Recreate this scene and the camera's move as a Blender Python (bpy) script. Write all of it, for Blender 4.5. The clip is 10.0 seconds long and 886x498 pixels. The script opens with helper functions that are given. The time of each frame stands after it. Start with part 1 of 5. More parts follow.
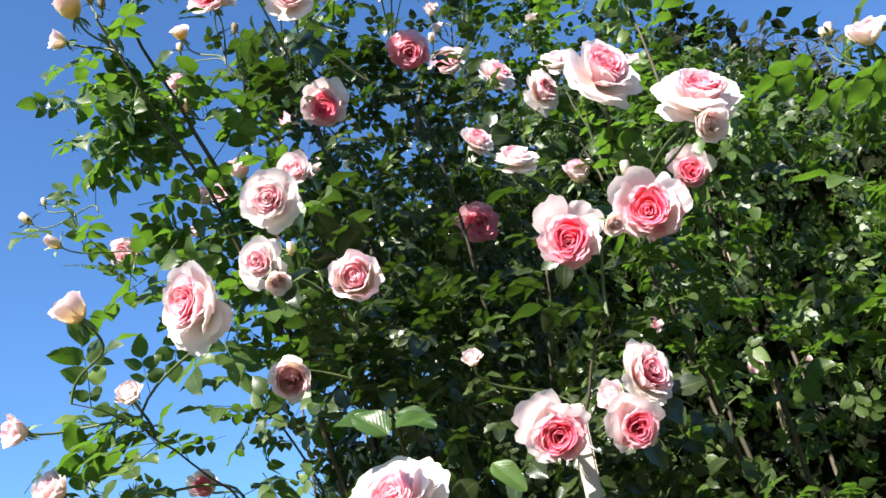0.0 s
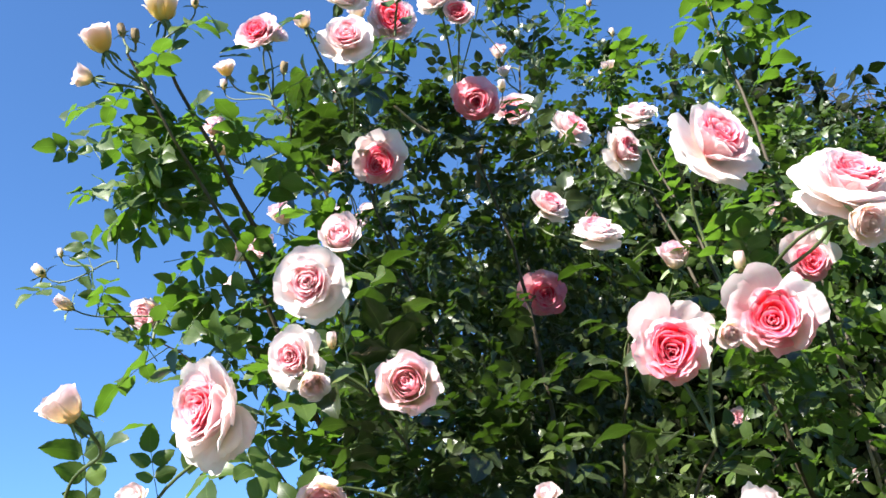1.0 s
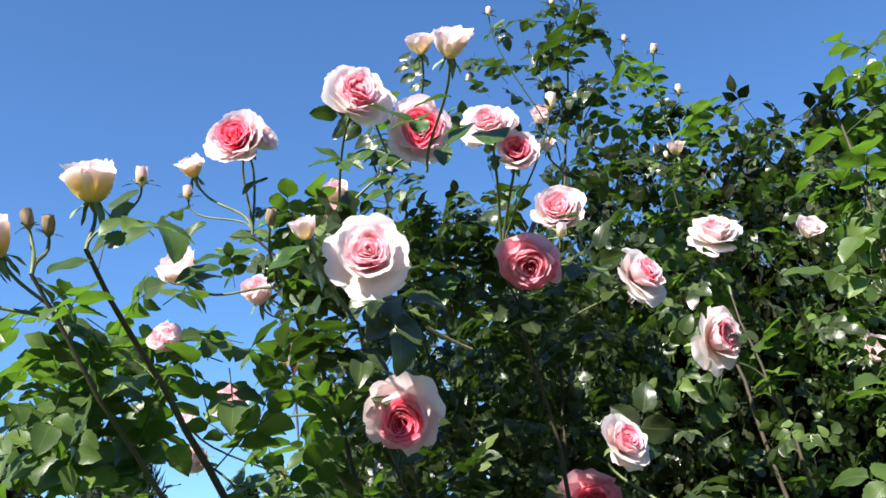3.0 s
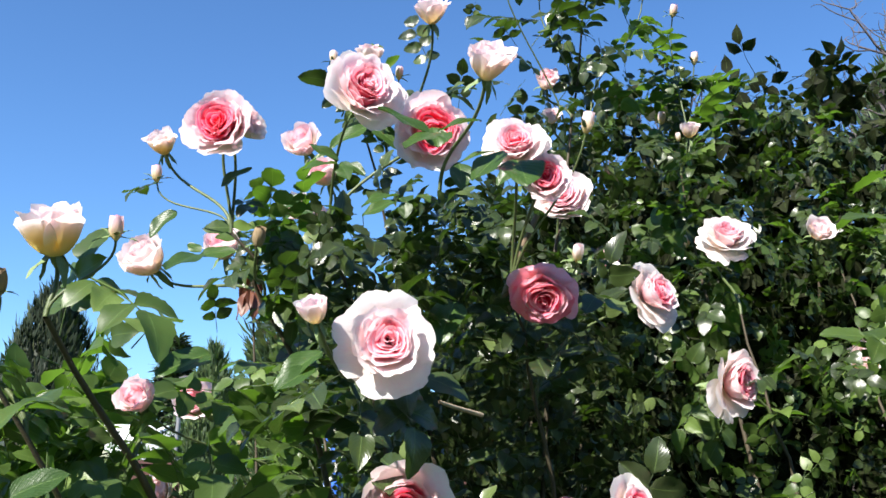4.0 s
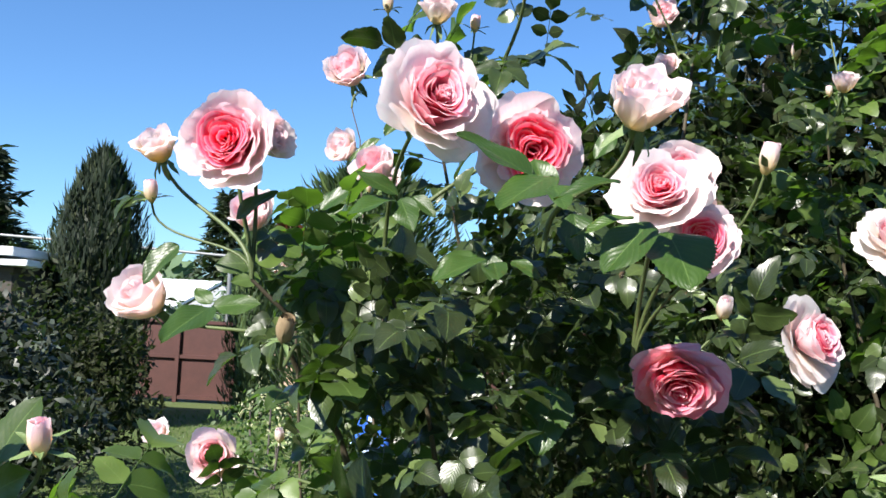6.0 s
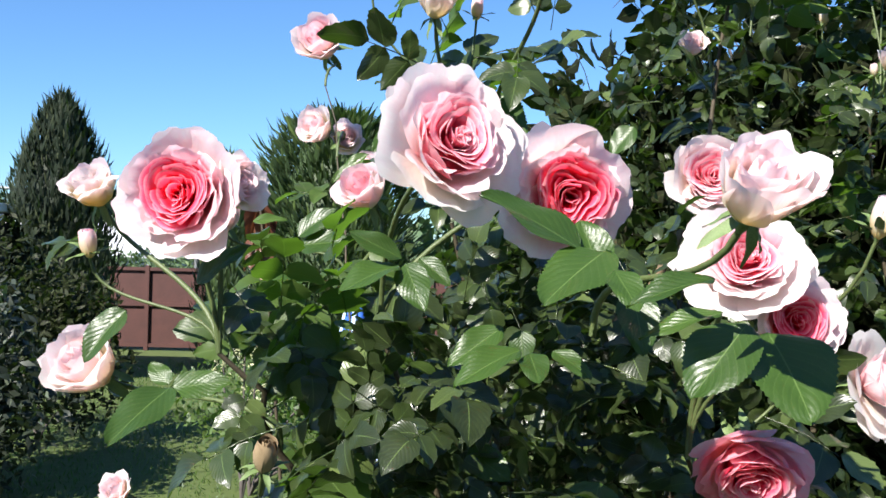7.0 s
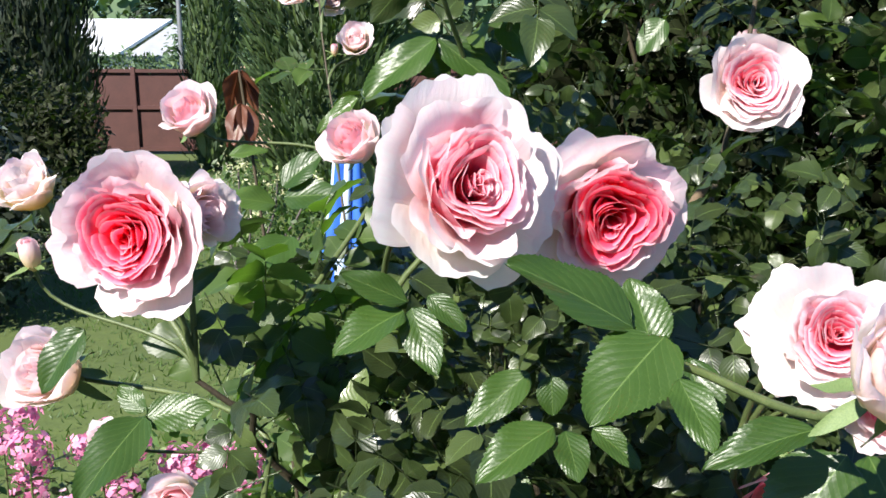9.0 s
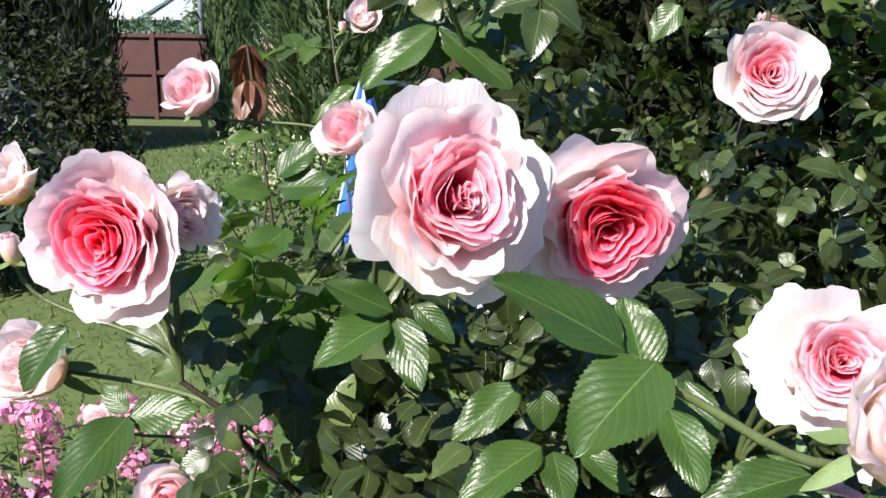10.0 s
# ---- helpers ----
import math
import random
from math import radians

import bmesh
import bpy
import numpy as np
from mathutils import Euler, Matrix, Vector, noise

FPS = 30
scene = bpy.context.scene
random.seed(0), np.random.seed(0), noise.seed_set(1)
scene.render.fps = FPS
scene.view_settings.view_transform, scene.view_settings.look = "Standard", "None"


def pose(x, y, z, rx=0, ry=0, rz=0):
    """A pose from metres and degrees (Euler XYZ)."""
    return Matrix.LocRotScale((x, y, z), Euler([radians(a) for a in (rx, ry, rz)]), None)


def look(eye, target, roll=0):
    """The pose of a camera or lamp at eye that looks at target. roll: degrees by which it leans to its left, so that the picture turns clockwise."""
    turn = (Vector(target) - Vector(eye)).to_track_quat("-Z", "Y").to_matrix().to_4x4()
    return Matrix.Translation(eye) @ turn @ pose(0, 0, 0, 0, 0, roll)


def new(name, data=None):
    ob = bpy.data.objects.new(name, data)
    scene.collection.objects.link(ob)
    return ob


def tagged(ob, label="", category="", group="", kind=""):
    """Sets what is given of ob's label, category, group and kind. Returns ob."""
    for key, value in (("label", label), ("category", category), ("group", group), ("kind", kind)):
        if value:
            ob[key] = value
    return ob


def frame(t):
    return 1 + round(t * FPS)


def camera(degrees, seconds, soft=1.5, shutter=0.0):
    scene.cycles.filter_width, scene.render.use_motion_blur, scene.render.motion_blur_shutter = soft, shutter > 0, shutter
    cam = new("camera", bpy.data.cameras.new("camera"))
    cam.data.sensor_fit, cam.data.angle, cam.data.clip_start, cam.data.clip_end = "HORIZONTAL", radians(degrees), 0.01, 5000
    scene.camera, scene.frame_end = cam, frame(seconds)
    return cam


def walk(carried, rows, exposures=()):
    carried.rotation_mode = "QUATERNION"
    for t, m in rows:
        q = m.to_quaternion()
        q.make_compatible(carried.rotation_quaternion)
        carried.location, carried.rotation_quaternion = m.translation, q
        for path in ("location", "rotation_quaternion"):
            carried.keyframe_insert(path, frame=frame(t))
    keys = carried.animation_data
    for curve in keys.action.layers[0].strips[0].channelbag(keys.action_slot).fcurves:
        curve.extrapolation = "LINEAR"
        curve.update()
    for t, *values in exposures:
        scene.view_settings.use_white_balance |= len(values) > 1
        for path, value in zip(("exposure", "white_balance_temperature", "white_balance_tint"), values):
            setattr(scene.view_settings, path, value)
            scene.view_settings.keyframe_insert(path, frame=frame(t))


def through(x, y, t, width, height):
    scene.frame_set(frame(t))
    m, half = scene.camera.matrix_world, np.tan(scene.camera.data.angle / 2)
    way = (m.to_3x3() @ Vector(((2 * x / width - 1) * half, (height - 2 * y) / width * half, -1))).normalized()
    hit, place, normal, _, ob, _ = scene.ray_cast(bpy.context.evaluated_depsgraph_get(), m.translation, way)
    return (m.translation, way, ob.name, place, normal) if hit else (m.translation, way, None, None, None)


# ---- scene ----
cam = camera(51.4, 10.0, 1.6)
PATH = [
    (0, (0.143, -0.1, 0.433), (0.088, 1.697, 1.309), -9.1),
    (0.5, (0.134, -0.017, 0.505), (0.053, 1.768, 1.405), -7.2),
    (1, (0.111, 0.07, 0.612), (-0.026, 1.826, 1.559), -5.0),
    (1.5, (0.093, 0.128, 0.755), (-0.066, 1.881, 1.706), -3.4),
    (2, (0.09, 0.155, 0.91), (-0.076, 1.935, 1.805), -3.3),
    (2.5, (0.085, 0.214, 1.081), (-0.069, 2.017, 1.934), -3.1),
    (2.7, (0.063, 0.245, 1.153), (-0.071, 2.064, 1.973), -2.8),
    (3.8, (-0.044, 0.338, 1.484), (-0.031, 2.276, 1.978), 1.5),
    (4, (-0.063, 0.359, 1.51), (-0.038, 2.303, 1.978), 1.6),
    (4.5, (-0.097, 0.433, 1.583), (-0.052, 2.396, 1.96), 2.1),
    (5, (-0.098, 0.486, 1.642), (-0.094, 2.464, 1.938), 2.3),
    (5.5, (-0.119, 0.582, 1.718), (-0.149, 2.571, 1.928), 3.2),
    (6, (-0.116, 0.663, 1.787), (-0.182, 2.656, 1.94), 2.8),
    (6.2, (-0.122, 0.713, 1.804), (-0.188, 2.705, 1.961), 1.7),
    (7.3, (-0.168, 0.856, 1.936), (-0.15, 2.855, 1.872), 1.7),
    (7.5, (-0.17, 0.868, 1.952), (-0.15, 2.865, 1.846), 1.8),
    (8, (-0.164, 0.891, 1.988), (-0.157, 2.88, 1.78), 1.8),
    (8.5, (-0.164, 0.933, 2.034), (-0.158, 2.9, 1.669), 0.0),
    (9, (-0.172, 0.972, 2.051), (-0.15, 2.923, 1.61), 0.1),
    (9.5, (-0.168, 1.0, 2.066), (-0.149, 2.935, 1.561), 0.1),
    (10, (-0.155, 1.0, 2.068), (-0.171, 2.935, 1.561), 0.8),
]
walk(cam, [(t, look(eye, target, roll)) for t, eye, target, roll in PATH], [(0, 1.72), (1, 1.84), (1.8, 1.72), (2.5, 1.60), (4.5, 1.43), (6.0, 1.34), (7.5, 1.34), (9.0, 1.32), (10, 1.29)])

# ---- light ----
SUN_FROM = Vector((-0.43, -0.62, 0.66)).normalized()
world = bpy.data.worlds.new("sky")
scene.world = world
world.use_nodes = True
wn, wl = world.node_tree.nodes, world.node_tree.links
sky = wn.new("ShaderNodeTexSky")
sky.sky_type = "NISHITA"
sky.sun_disc = False
sky.sun_elevation = math.asin(SUN_FROM.z)
sky.sun_rotation = math.atan2(SUN_FROM.x, SUN_FROM.y)
sky.air_density, sky.dust_density, sky.ozone_density = 1.0, 0.2, 4.0
wn["Background"].inputs["Strength"].default_value = 0.074
clear = wn.new("ShaderNodeMix")
clear.data_type, clear.blend_type = "RGBA", "MULTIPLY"
clear.inputs[0].default_value, clear.inputs[7].default_value = 1.0, (0.58, 0.81, 1.03, 1)
wl.new(sky.outputs[0], clear.inputs[6])
wl.new(clear.outputs[2], wn["Background"].inputs["Color"])
sun = new("sun", bpy.data.lights.new("sun", "SUN"))
sun.data.energy, sun.data.angle, sun.data.color = 5.0, radians(0.55), (1.0, 0.95, 0.88)
sun.matrix_world = look(SUN_FROM * 30, (0, 0, 0))


# ---- materials ----
def shader(name):
    m = bpy.data.materials.new(name)
    m.use_nodes = True
    t = m.node_tree
    t.nodes.clear()
    return m, t.nodes, t.links, t.nodes.new("ShaderNodeOutputMaterial")


def ramp(nodes, stops):
    r = nodes.new("ShaderNodeValToRGB")
    e = r.color_ramp.elements
    while len(e) < len(stops):
        e.new(0.5)
    for k, (p, c) in zip(e, stops):
        k.position, k.color = p, (*c, 1)
    return r


def math_node(nodes, links, op, a, b, clamp=False):
    n = nodes.new("ShaderNodeMath")
    n.operation, n.use_clamp = op, clamp
    for i, v in enumerate((a, b)):
        if isinstance(v, (int, float)):
            n.inputs[i].default_value = v
        else:
            links.new(v, n.inputs[i])
    return n.outputs[0]


def mix_colour(nodes, links, fac, a, b, kind="MIX"):
    n = nodes.new("ShaderNodeMix")
    n.data_type, n.blend_type = "RGBA", kind
    for socket, v in ((n.inputs[0], fac), (n.inputs[6], a), (n.inputs[7], b)):
        if isinstance(v, (int, float)):
            socket.default_value = v
        elif isinstance(v, tuple):
            socket.default_value = (*v, 1)
        else:
            links.new(v, socket)
    return n.outputs[2]


def noise_node(nodes, links, scale, detail=4.0, vector=None, rough=0.55):
    n = nodes.new("ShaderNodeTexNoise")
    n.inputs["Scale"].default_value, n.inputs["Detail"].default_value = scale, detail
    n.inputs["Roughness"].default_value = rough
    if vector is not None:
        links.new(vector, n.inputs["Vector"])
    return n.outputs["Fac"]


def bump_node(nodes, links, height, strength, distance):
    b = nodes.new("ShaderNodeBump")
    b.inputs["Strength"].default_value, b.inputs["Distance"].default_value = strength, distance
    links.new(height, b.inputs["Height"])
    return b.outputs[0]


def thin(nodes, links, out, colour, through_colour, fac, rough, spec, normal=None):
    """A thin sheet that lets some light through: petals and leaves."""
    p = nodes.new("ShaderNodeBsdfPrincipled")
    p.inputs["Roughness"].default_value, p.inputs["Specular IOR Level"].default_value = rough, spec
    links.new(colour, p.inputs["Base Color"])
    t = nodes.new("ShaderNodeBsdfTranslucent")
    links.new(through_colour, t.inputs["Color"])
    if normal is not None:
        links.new(normal, p.inputs["Normal"])
    mx = nodes.new("ShaderNodeMixShader")
    mx.inputs[0].default_value = fac
    links.new(p.outputs[0], mx.inputs[1])
    links.new(t.outputs[0], mx.inputs[2])
    links.new(mx.outputs[0], out.inputs["Surface"])


def petal_material():
    m, n, l, out = shader("petal")
    pig = n.new("ShaderNodeAttribute")
    pig.attribute_name = "pigment"
    sep = n.new("ShaderNodeSeparateColor")
    l.new(pig.outputs["Color"], sep.inputs[0])
    uv = n.new("ShaderNodeUVMap")
    stretch = n.new("ShaderNodeMapping")
    stretch.inputs["Scale"].default_value = (9, 1.6, 1)
    l.new(uv.outputs[0], stretch.inputs[0])
    streak = noise_node(n, l, 3.0, 5.0, stretch.outputs[0])
    co = n.new("ShaderNodeTexCoord")
    blotch = noise_node(n, l, 2.2, 3.0, co.outputs["Object"])
    info = n.new("ShaderNodeObjectInfo")
    k2 = math_node(n, l, "ADD", sep.outputs[0], math_node(n, l, "MULTIPLY", math_node(n, l, "SUBTRACT", streak, 0.5), 0.2))
    k2 = math_node(n, l, "ADD", k2, math_node(n, l, "MULTIPLY", math_node(n, l, "SUBTRACT", blotch, 0.5), 0.3))
    k2 = math_node(n, l, "ADD", k2, math_node(n, l, "MULTIPLY", math_node(n, l, "SUBTRACT", info.outputs["Random"], 0.5), 0.06), True)
    tint = ramp(n, [(0.0, (0.91, 0.87, 0.86)), (0.2, (0.92, 0.72, 0.77)), (0.45, (0.92, 0.40, 0.50)), (0.7, (0.92, 0.15, 0.28)), (1.0, (0.91, 0.05, 0.12))])
    l.new(k2, tint.inputs[0])
    foot = ramp(n, [(0.1, (1, 1, 1)), (0.85, (0, 0, 0))])
    l.new(sep.outputs[1], foot.inputs[0])
    base = mix_colour(n, l, math_node(n, l, "MULTIPLY", foot.outputs[0], sep.outputs[2], True), tint.outputs[0], (0.88, 0.73, 0.30))
    warm = mix_colour(n, l, 1.0, base, (1.0, 0.95, 0.93), "MULTIPLY")
    thin(n, l, out, base, warm, 0.53, 0.6, 0.15, bump_node(n, l, streak, 0.35, 0.0015))
    return m


def leaf_material(name, dark, mid, young, gloss, through=0.26, vein=True, grain=60.0, rib_width=0.014, spec=0.5, relief=0.14, glow_colour=(0.24, 0.52, 0.03)):
    m, n, l, out = shader(name)
    geo = n.new("ShaderNodeNewGeometry")
    info = n.new("ShaderNodeObjectInfo")
    r = math_node(n, l, "FRACT", math_node(n, l, "ADD", geo.outputs["Random Per Island"], info.outputs["Random"]), 0.0)
    tone = ramp(n, [(0.0, dark), (0.38, dark), (0.7, mid), (0.86, mid), (0.94, young), (1.0, young)])
    l.new(r, tone.inputs[0])
    co = n.new("ShaderNodeTexCoord")
    spot = noise_node(n, l, grain, 4.0, co.outputs["Object"])
    colour = mix_colour(n, l, math_node(n, l, "MULTIPLY", spot, 0.35), tone.outputs[0], young)
    normal = None
    if vein:
        uv = n.new("ShaderNodeUVMap")
        sep = n.new("ShaderNodeSeparateXYZ")
        l.new(uv.outputs[0], sep.inputs[0])
        side = math_node(n, l, "ABSOLUTE", math_node(n, l, "SUBTRACT", sep.outputs[0], 0.5), 0.0)
        along = math_node(n, l, "SUBTRACT", math_node(n, l, "MULTIPLY", sep.outputs[1], 9.0), math_node(n, l, "MULTIPLY", side, 7.0))
        saw = math_node(n, l, "ABSOLUTE", math_node(n, l, "SUBTRACT", math_node(n, l, "FRACT", along, 0.0), 0.5), 0.0)
        rib = math_node(n, l, "LESS_THAN", side, rib_width)
        line = math_node(n, l, "LESS_THAN", saw, 0.035)
        veins = math_node(n, l, "MAXIMUM", rib, math_node(n, l, "MULTIPLY", line, relief))
        colour = mix_colour(n, l, math_node(n, l, "MULTIPLY", veins, 0.4), colour, (0.16, 0.24, 0.07))
        height = math_node(n, l, "ADD", math_node(n, l, "MULTIPLY", saw, relief), math_node(n, l, "MULTIPLY", spot, 0.4))
        normal = bump_node(n, l, height, 0.5, 0.0016)
    glow = mix_colour(n, l, 0.6, colour, glow_colour)
    thin(n, l, out, colour, glow, through, gloss, spec, normal)
    return m


def solid(name, a, b, scale, rough, bump=0.2, distance=0.004, metal=0.0, stretch=(1, 1, 1)):
    m, n, l, out = shader(name)
    co = n.new("ShaderNodeTexCoord")
    mp = n.new("ShaderNodeMapping")
    mp.inputs["Scale"].default_value = stretch
    l.new(co.outputs["Object"], mp.inputs[0])
    big = noise_node(n, l, scale, 3.0, mp.outputs[0])
    fine = noise_node(n, l, scale * 9, 5.0, mp.outputs[0])
    k = math_node(n, l, "ADD", math_node(n, l, "MULTIPLY", big, 0.6), math_node(n, l, "MULTIPLY", fine, 0.4))
    r = ramp(n, [(0.32, a), (0.68, b)])
    l.new(k, r.inputs[0])
    p = n.new("ShaderNodeBsdfPrincipled")
    p.inputs["Roughness"].default_value, p.inputs["Metallic"].default_value = rough, metal
    l.new(r.outputs[0], p.inputs["Base Color"])
    l.new(bump_node(n, l, fine, bump, distance), p.inputs["Normal"])
    l.new(p.outputs[0], out.inputs["Surface"])
    return m


PETAL = petal_material()
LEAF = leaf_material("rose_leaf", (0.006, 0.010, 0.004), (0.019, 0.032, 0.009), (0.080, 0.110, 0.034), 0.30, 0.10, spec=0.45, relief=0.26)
# Lighter copy of the rose leaf, with sunlit green put into its colour.
SUNLIT_LEAF = leaf_material("sunlit_rose_leaf", (0.022, 0.042, 0.009), (0.045, 0.080, 0.016), (0.10, 0.15, 0.035), 0.42, 0.28, spec=0.42)
NEAR_LEAF = leaf_material("broad_rose_leaf", (0.019, 0.044, 0.008), (0.029, 0.062, 0.010), (0.052, 0.094, 0.018), 0.36, 0.14, True, 9.0, 0.010, 0.38, 0.36)
# Near-black green: deep shade is put into the leaf colour.
SHADED_LEAF = leaf_material("shaded_leaf", (0.010, 0.011, 0.006), (0.014, 0.018, 0.008), (0.028, 0.034, 0.014), 0.5, 0.04, spec=0.10)
# Near-black with rare pale tones: shade and sunlit tips put into the colour.
SHADED_SHRUB_LEAF = leaf_material("shaded_shrub_leaf", (0.005, 0.007, 0.005), (0.010, 0.015, 0.009), (0.09, 0.11, 0.08), 0.42, 0.06, False, spec=0.3)
NEEDLE = leaf_material("conifer_spray", (0.013, 0.030, 0.012), (0.034, 0.066, 0.02), (0.08, 0.12, 0.03), 0.6, 0.08, False)
# Blue-green taken almost to black, which puts the juniper's shade into its colour.
SHADED_BLUE_NEEDLE = leaf_material("shaded_blue_conifer_spray", (0.006, 0.012, 0.008), (0.012, 0.021, 0.013), (0.05, 0.062, 0.03), 0.6, 0.05, False, spec=0.2)
FAR_LEAF = leaf_material("far_leaf", (0.035, 0.075, 0.035), (0.06, 0.11, 0.05), (0.12, 0.17, 0.07), 0.7, 0.1, False)
HERB_LEAF = leaf_material("herb_leaf", (0.028, 0.06, 0.014), (0.052, 0.098, 0.022), (0.12, 0.17, 0.045), 0.5, 0.25, False)
PINK = leaf_material("pink_floret", (0.62, 0.17, 0.34), (0.72, 0.28, 0.46), (0.85, 0.52, 0.64), 0.6, 0.3, False, glow_colour=(0.8, 0.25, 0.45))
CREAM_FLORET = leaf_material("cream_floret", (0.3, 0.33, 0.14), (0.45, 0.45, 0.25), (0.6, 0.58, 0.4), 0.6, 0.3, False, glow_colour=(0.6, 0.58, 0.3))
RED_LEAF = leaf_material("bronze_leaf", (0.09, 0.030, 0.018), (0.15, 0.055, 0.03), (0.24, 0.10, 0.05), 0.42, 0.2, glow_colour=(0.35, 0.10, 0.04))
GREEN_STEM = solid("green_stem", (0.055, 0.078, 0.024), (0.10, 0.13, 0.045), 40, 0.5)
BROWN_STEM = solid("brown_stem", (0.040, 0.030, 0.018), (0.075, 0.060, 0.033), 40, 0.7)
CUT_STEM = solid("cut_stem", (0.11, 0.075, 0.045), (0.21, 0.15, 0.09), 60, 0.75)
DRY_STEM = solid("dry_stem", (0.28, 0.21, 0.13), (0.42, 0.34, 0.23), 60, 0.8)
SEPAL = solid("sepal", (0.07, 0.12, 0.035), (0.16, 0.22, 0.08), 50, 0.55)
DEAD_PETAL = solid("dead_petal", (0.16, 0.10, 0.05), (0.34, 0.26, 0.15), 60, 0.8)
BARK = solid("bark", (0.05, 0.042, 0.038), (0.11, 0.095, 0.085), 14, 0.9, 0.5)
TWIG = solid("twig", (0.05, 0.042, 0.045), (0.10, 0.082, 0.085), 14, 0.9, 0.5)
LAWN = solid("lawn", (0.046, 0.070, 0.014), (0.078, 0.108, 0.022), 1.2, 0.9, 0.6, 0.02)
SOIL = solid("soil", (0.045, 0.032, 0.022), (0.10, 0.075, 0.052), 9, 0.95, 0.8, 0.02)
FENCE = solid("fence_paint", (0.045, 0.014, 0.011), (0.070, 0.023, 0.018), 3, 0.6)
ROOF = solid("roof_sheet", (0.62, 0.63, 0.65), (0.74, 0.75, 0.77), 2, 0.5)
DARK_WOOD = solid("dark_wood", (0.03, 0.025, 0.02), (0.06, 0.05, 0.04), 6, 0.8)
GABLE = solid("gable_render", (0.30, 0.31, 0.33), (0.38, 0.39, 0.41), 3, 0.85)
PLASTER = solid("pink_plaster", (0.52, 0.36, 0.27), (0.60, 0.43, 0.33), 3, 0.9)
WHITE = solid("white_paint", (0.70, 0.71, 0.72), (0.80, 0.80, 0.80), 6, 0.5)
PANE = solid("dark_pane", (0.03, 0.035, 0.04), (0.06, 0.065, 0.07), 2, 0.15)
STEEL = solid("grey_steel", (0.16, 0.17, 0.18), (0.24, 0.25, 0.26), 9, 0.5, metal=0.4)
STAKE = solid("weathered_wood", (0.36, 0.29, 0.24), (0.56, 0.48, 0.41), 9, 0.85, 0.6, 0.002, stretch=(6, 6, 0.6))
CLOTH = solid("blue_cloth", (0.012, 0.075, 0.36), (0.02, 0.12, 0.50), 12, 0.75)
CLOTH_PALE = solid("pale_blue_cloth", (0.38, 0.50, 0.70), (0.50, 0.62, 0.80), 12, 0.75)


# ---- mesh helpers ----
def mesh_of(name, verts, faces, material, uv=None, pigment=None, smooth=True):
    me = bpy.data.meshes.new(name)
    me.from_pydata([tuple(v) for v in verts], [], [tuple(int(i) for i in f) for f in faces])
    me.materials.append(material)
    if smooth:
        me.polygons.foreach_set("use_smooth", [True] * len(me.polygons))
    idx = np.empty(len(me.loops), dtype=np.int32)
    me.loops.foreach_get("vertex_index", idx)
    if uv is not None:
        layer = me.uv_layers.new(name="UVMap")
        layer.data.foreach_set("uv", np.asarray(uv, dtype=np.float32)[idx].ravel())
    if pigment is not None:
        at = me.color_attributes.new("pigment", "FLOAT_COLOR", "POINT")
        full = np.ones((len(verts), 4), dtype=np.float32)
        full[:, :3] = pigment
        at.data.foreach_set("color", full.ravel())
    me.update()
    return me


def quads_mesh(name, verts, quads, material, uv=None, smooth=True):
    """A large mesh of quads from arrays."""
    me = bpy.data.meshes.new(name)
    nv, nf = len(verts), len(quads)
    me.vertices.add(nv)
    me.vertices.foreach_set("co", np.asarray(verts, dtype=np.float32).ravel())
    me.loops.add(nf * 4)
    me.loops.foreach_set("vertex_index", np.asarray(quads, dtype=np.int32).ravel())
    me.polygons.add(nf)
    me.polygons.foreach_set("loop_start", np.arange(0, nf * 4, 4, dtype=np.int32))
    me.polygons.foreach_set("use_smooth", np.full(nf, smooth))
    me.materials.append(material)
    if uv is not None:
        layer = me.uv_layers.new(name="UVMap")
        layer.data.foreach_set("uv", np.asarray(uv, dtype=np.float32)[np.asarray(quads).ravel()].ravel())
    me.update(calc_edges=True)
    return me


def join(pieces):
    """Joins (verts, quads, uv) pieces into one."""
    vs, qs, us, k = [], [], [], 0
    for v, q, u in pieces:
        vs.append(np.asarray(v))
        qs.append(np.asarray(q) + k)
        us.append(np.asarray(u))
        k += len(v)
    return np.concatenate(vs), np.concatenate(qs), np.concatenate(us)


def tube(points, radii, sides=6):
    """A tube along points, as (verts, quads, uv)."""
    p = np.array([tuple(q) for q in points], dtype=float)
    r = np.interp(np.linspace(0, 1, len(p)), np.linspace(0, 1, len(radii)), radii)
    tang = np.gradient(p, axis=0)
    tang /= np.linalg.norm(tang, axis=1)[:, None] + 1e-9
    ref = np.array((0.31, 0.87, 0.38))
    a = np.cross(tang, ref)
    a /= np.linalg.norm(a, axis=1)[:, None] + 1e-9
    b = np.cross(tang, a)
    ang = np.arange(sides) * 2 * math.pi / sides
    v = p[:, None] + r[:, None, None] * (a[:, None] * np.cos(ang)[None, :, None] + b[:, None] * np.sin(ang)[None, :, None])
    q = [(i * sides + j, i * sides + (j + 1) % sides, (i + 1) * sides + (j + 1) % sides, (i + 1) * sides + j) for i in range(len(p) - 1) for j in range(sides)]
    u = np.stack(np.broadcast_arrays(ang[None] / 6.3, np.linspace(0, 1, len(p))[:, None]), -1).reshape(-1, 2)
    return v.reshape(-1, 3), np.array(q), u


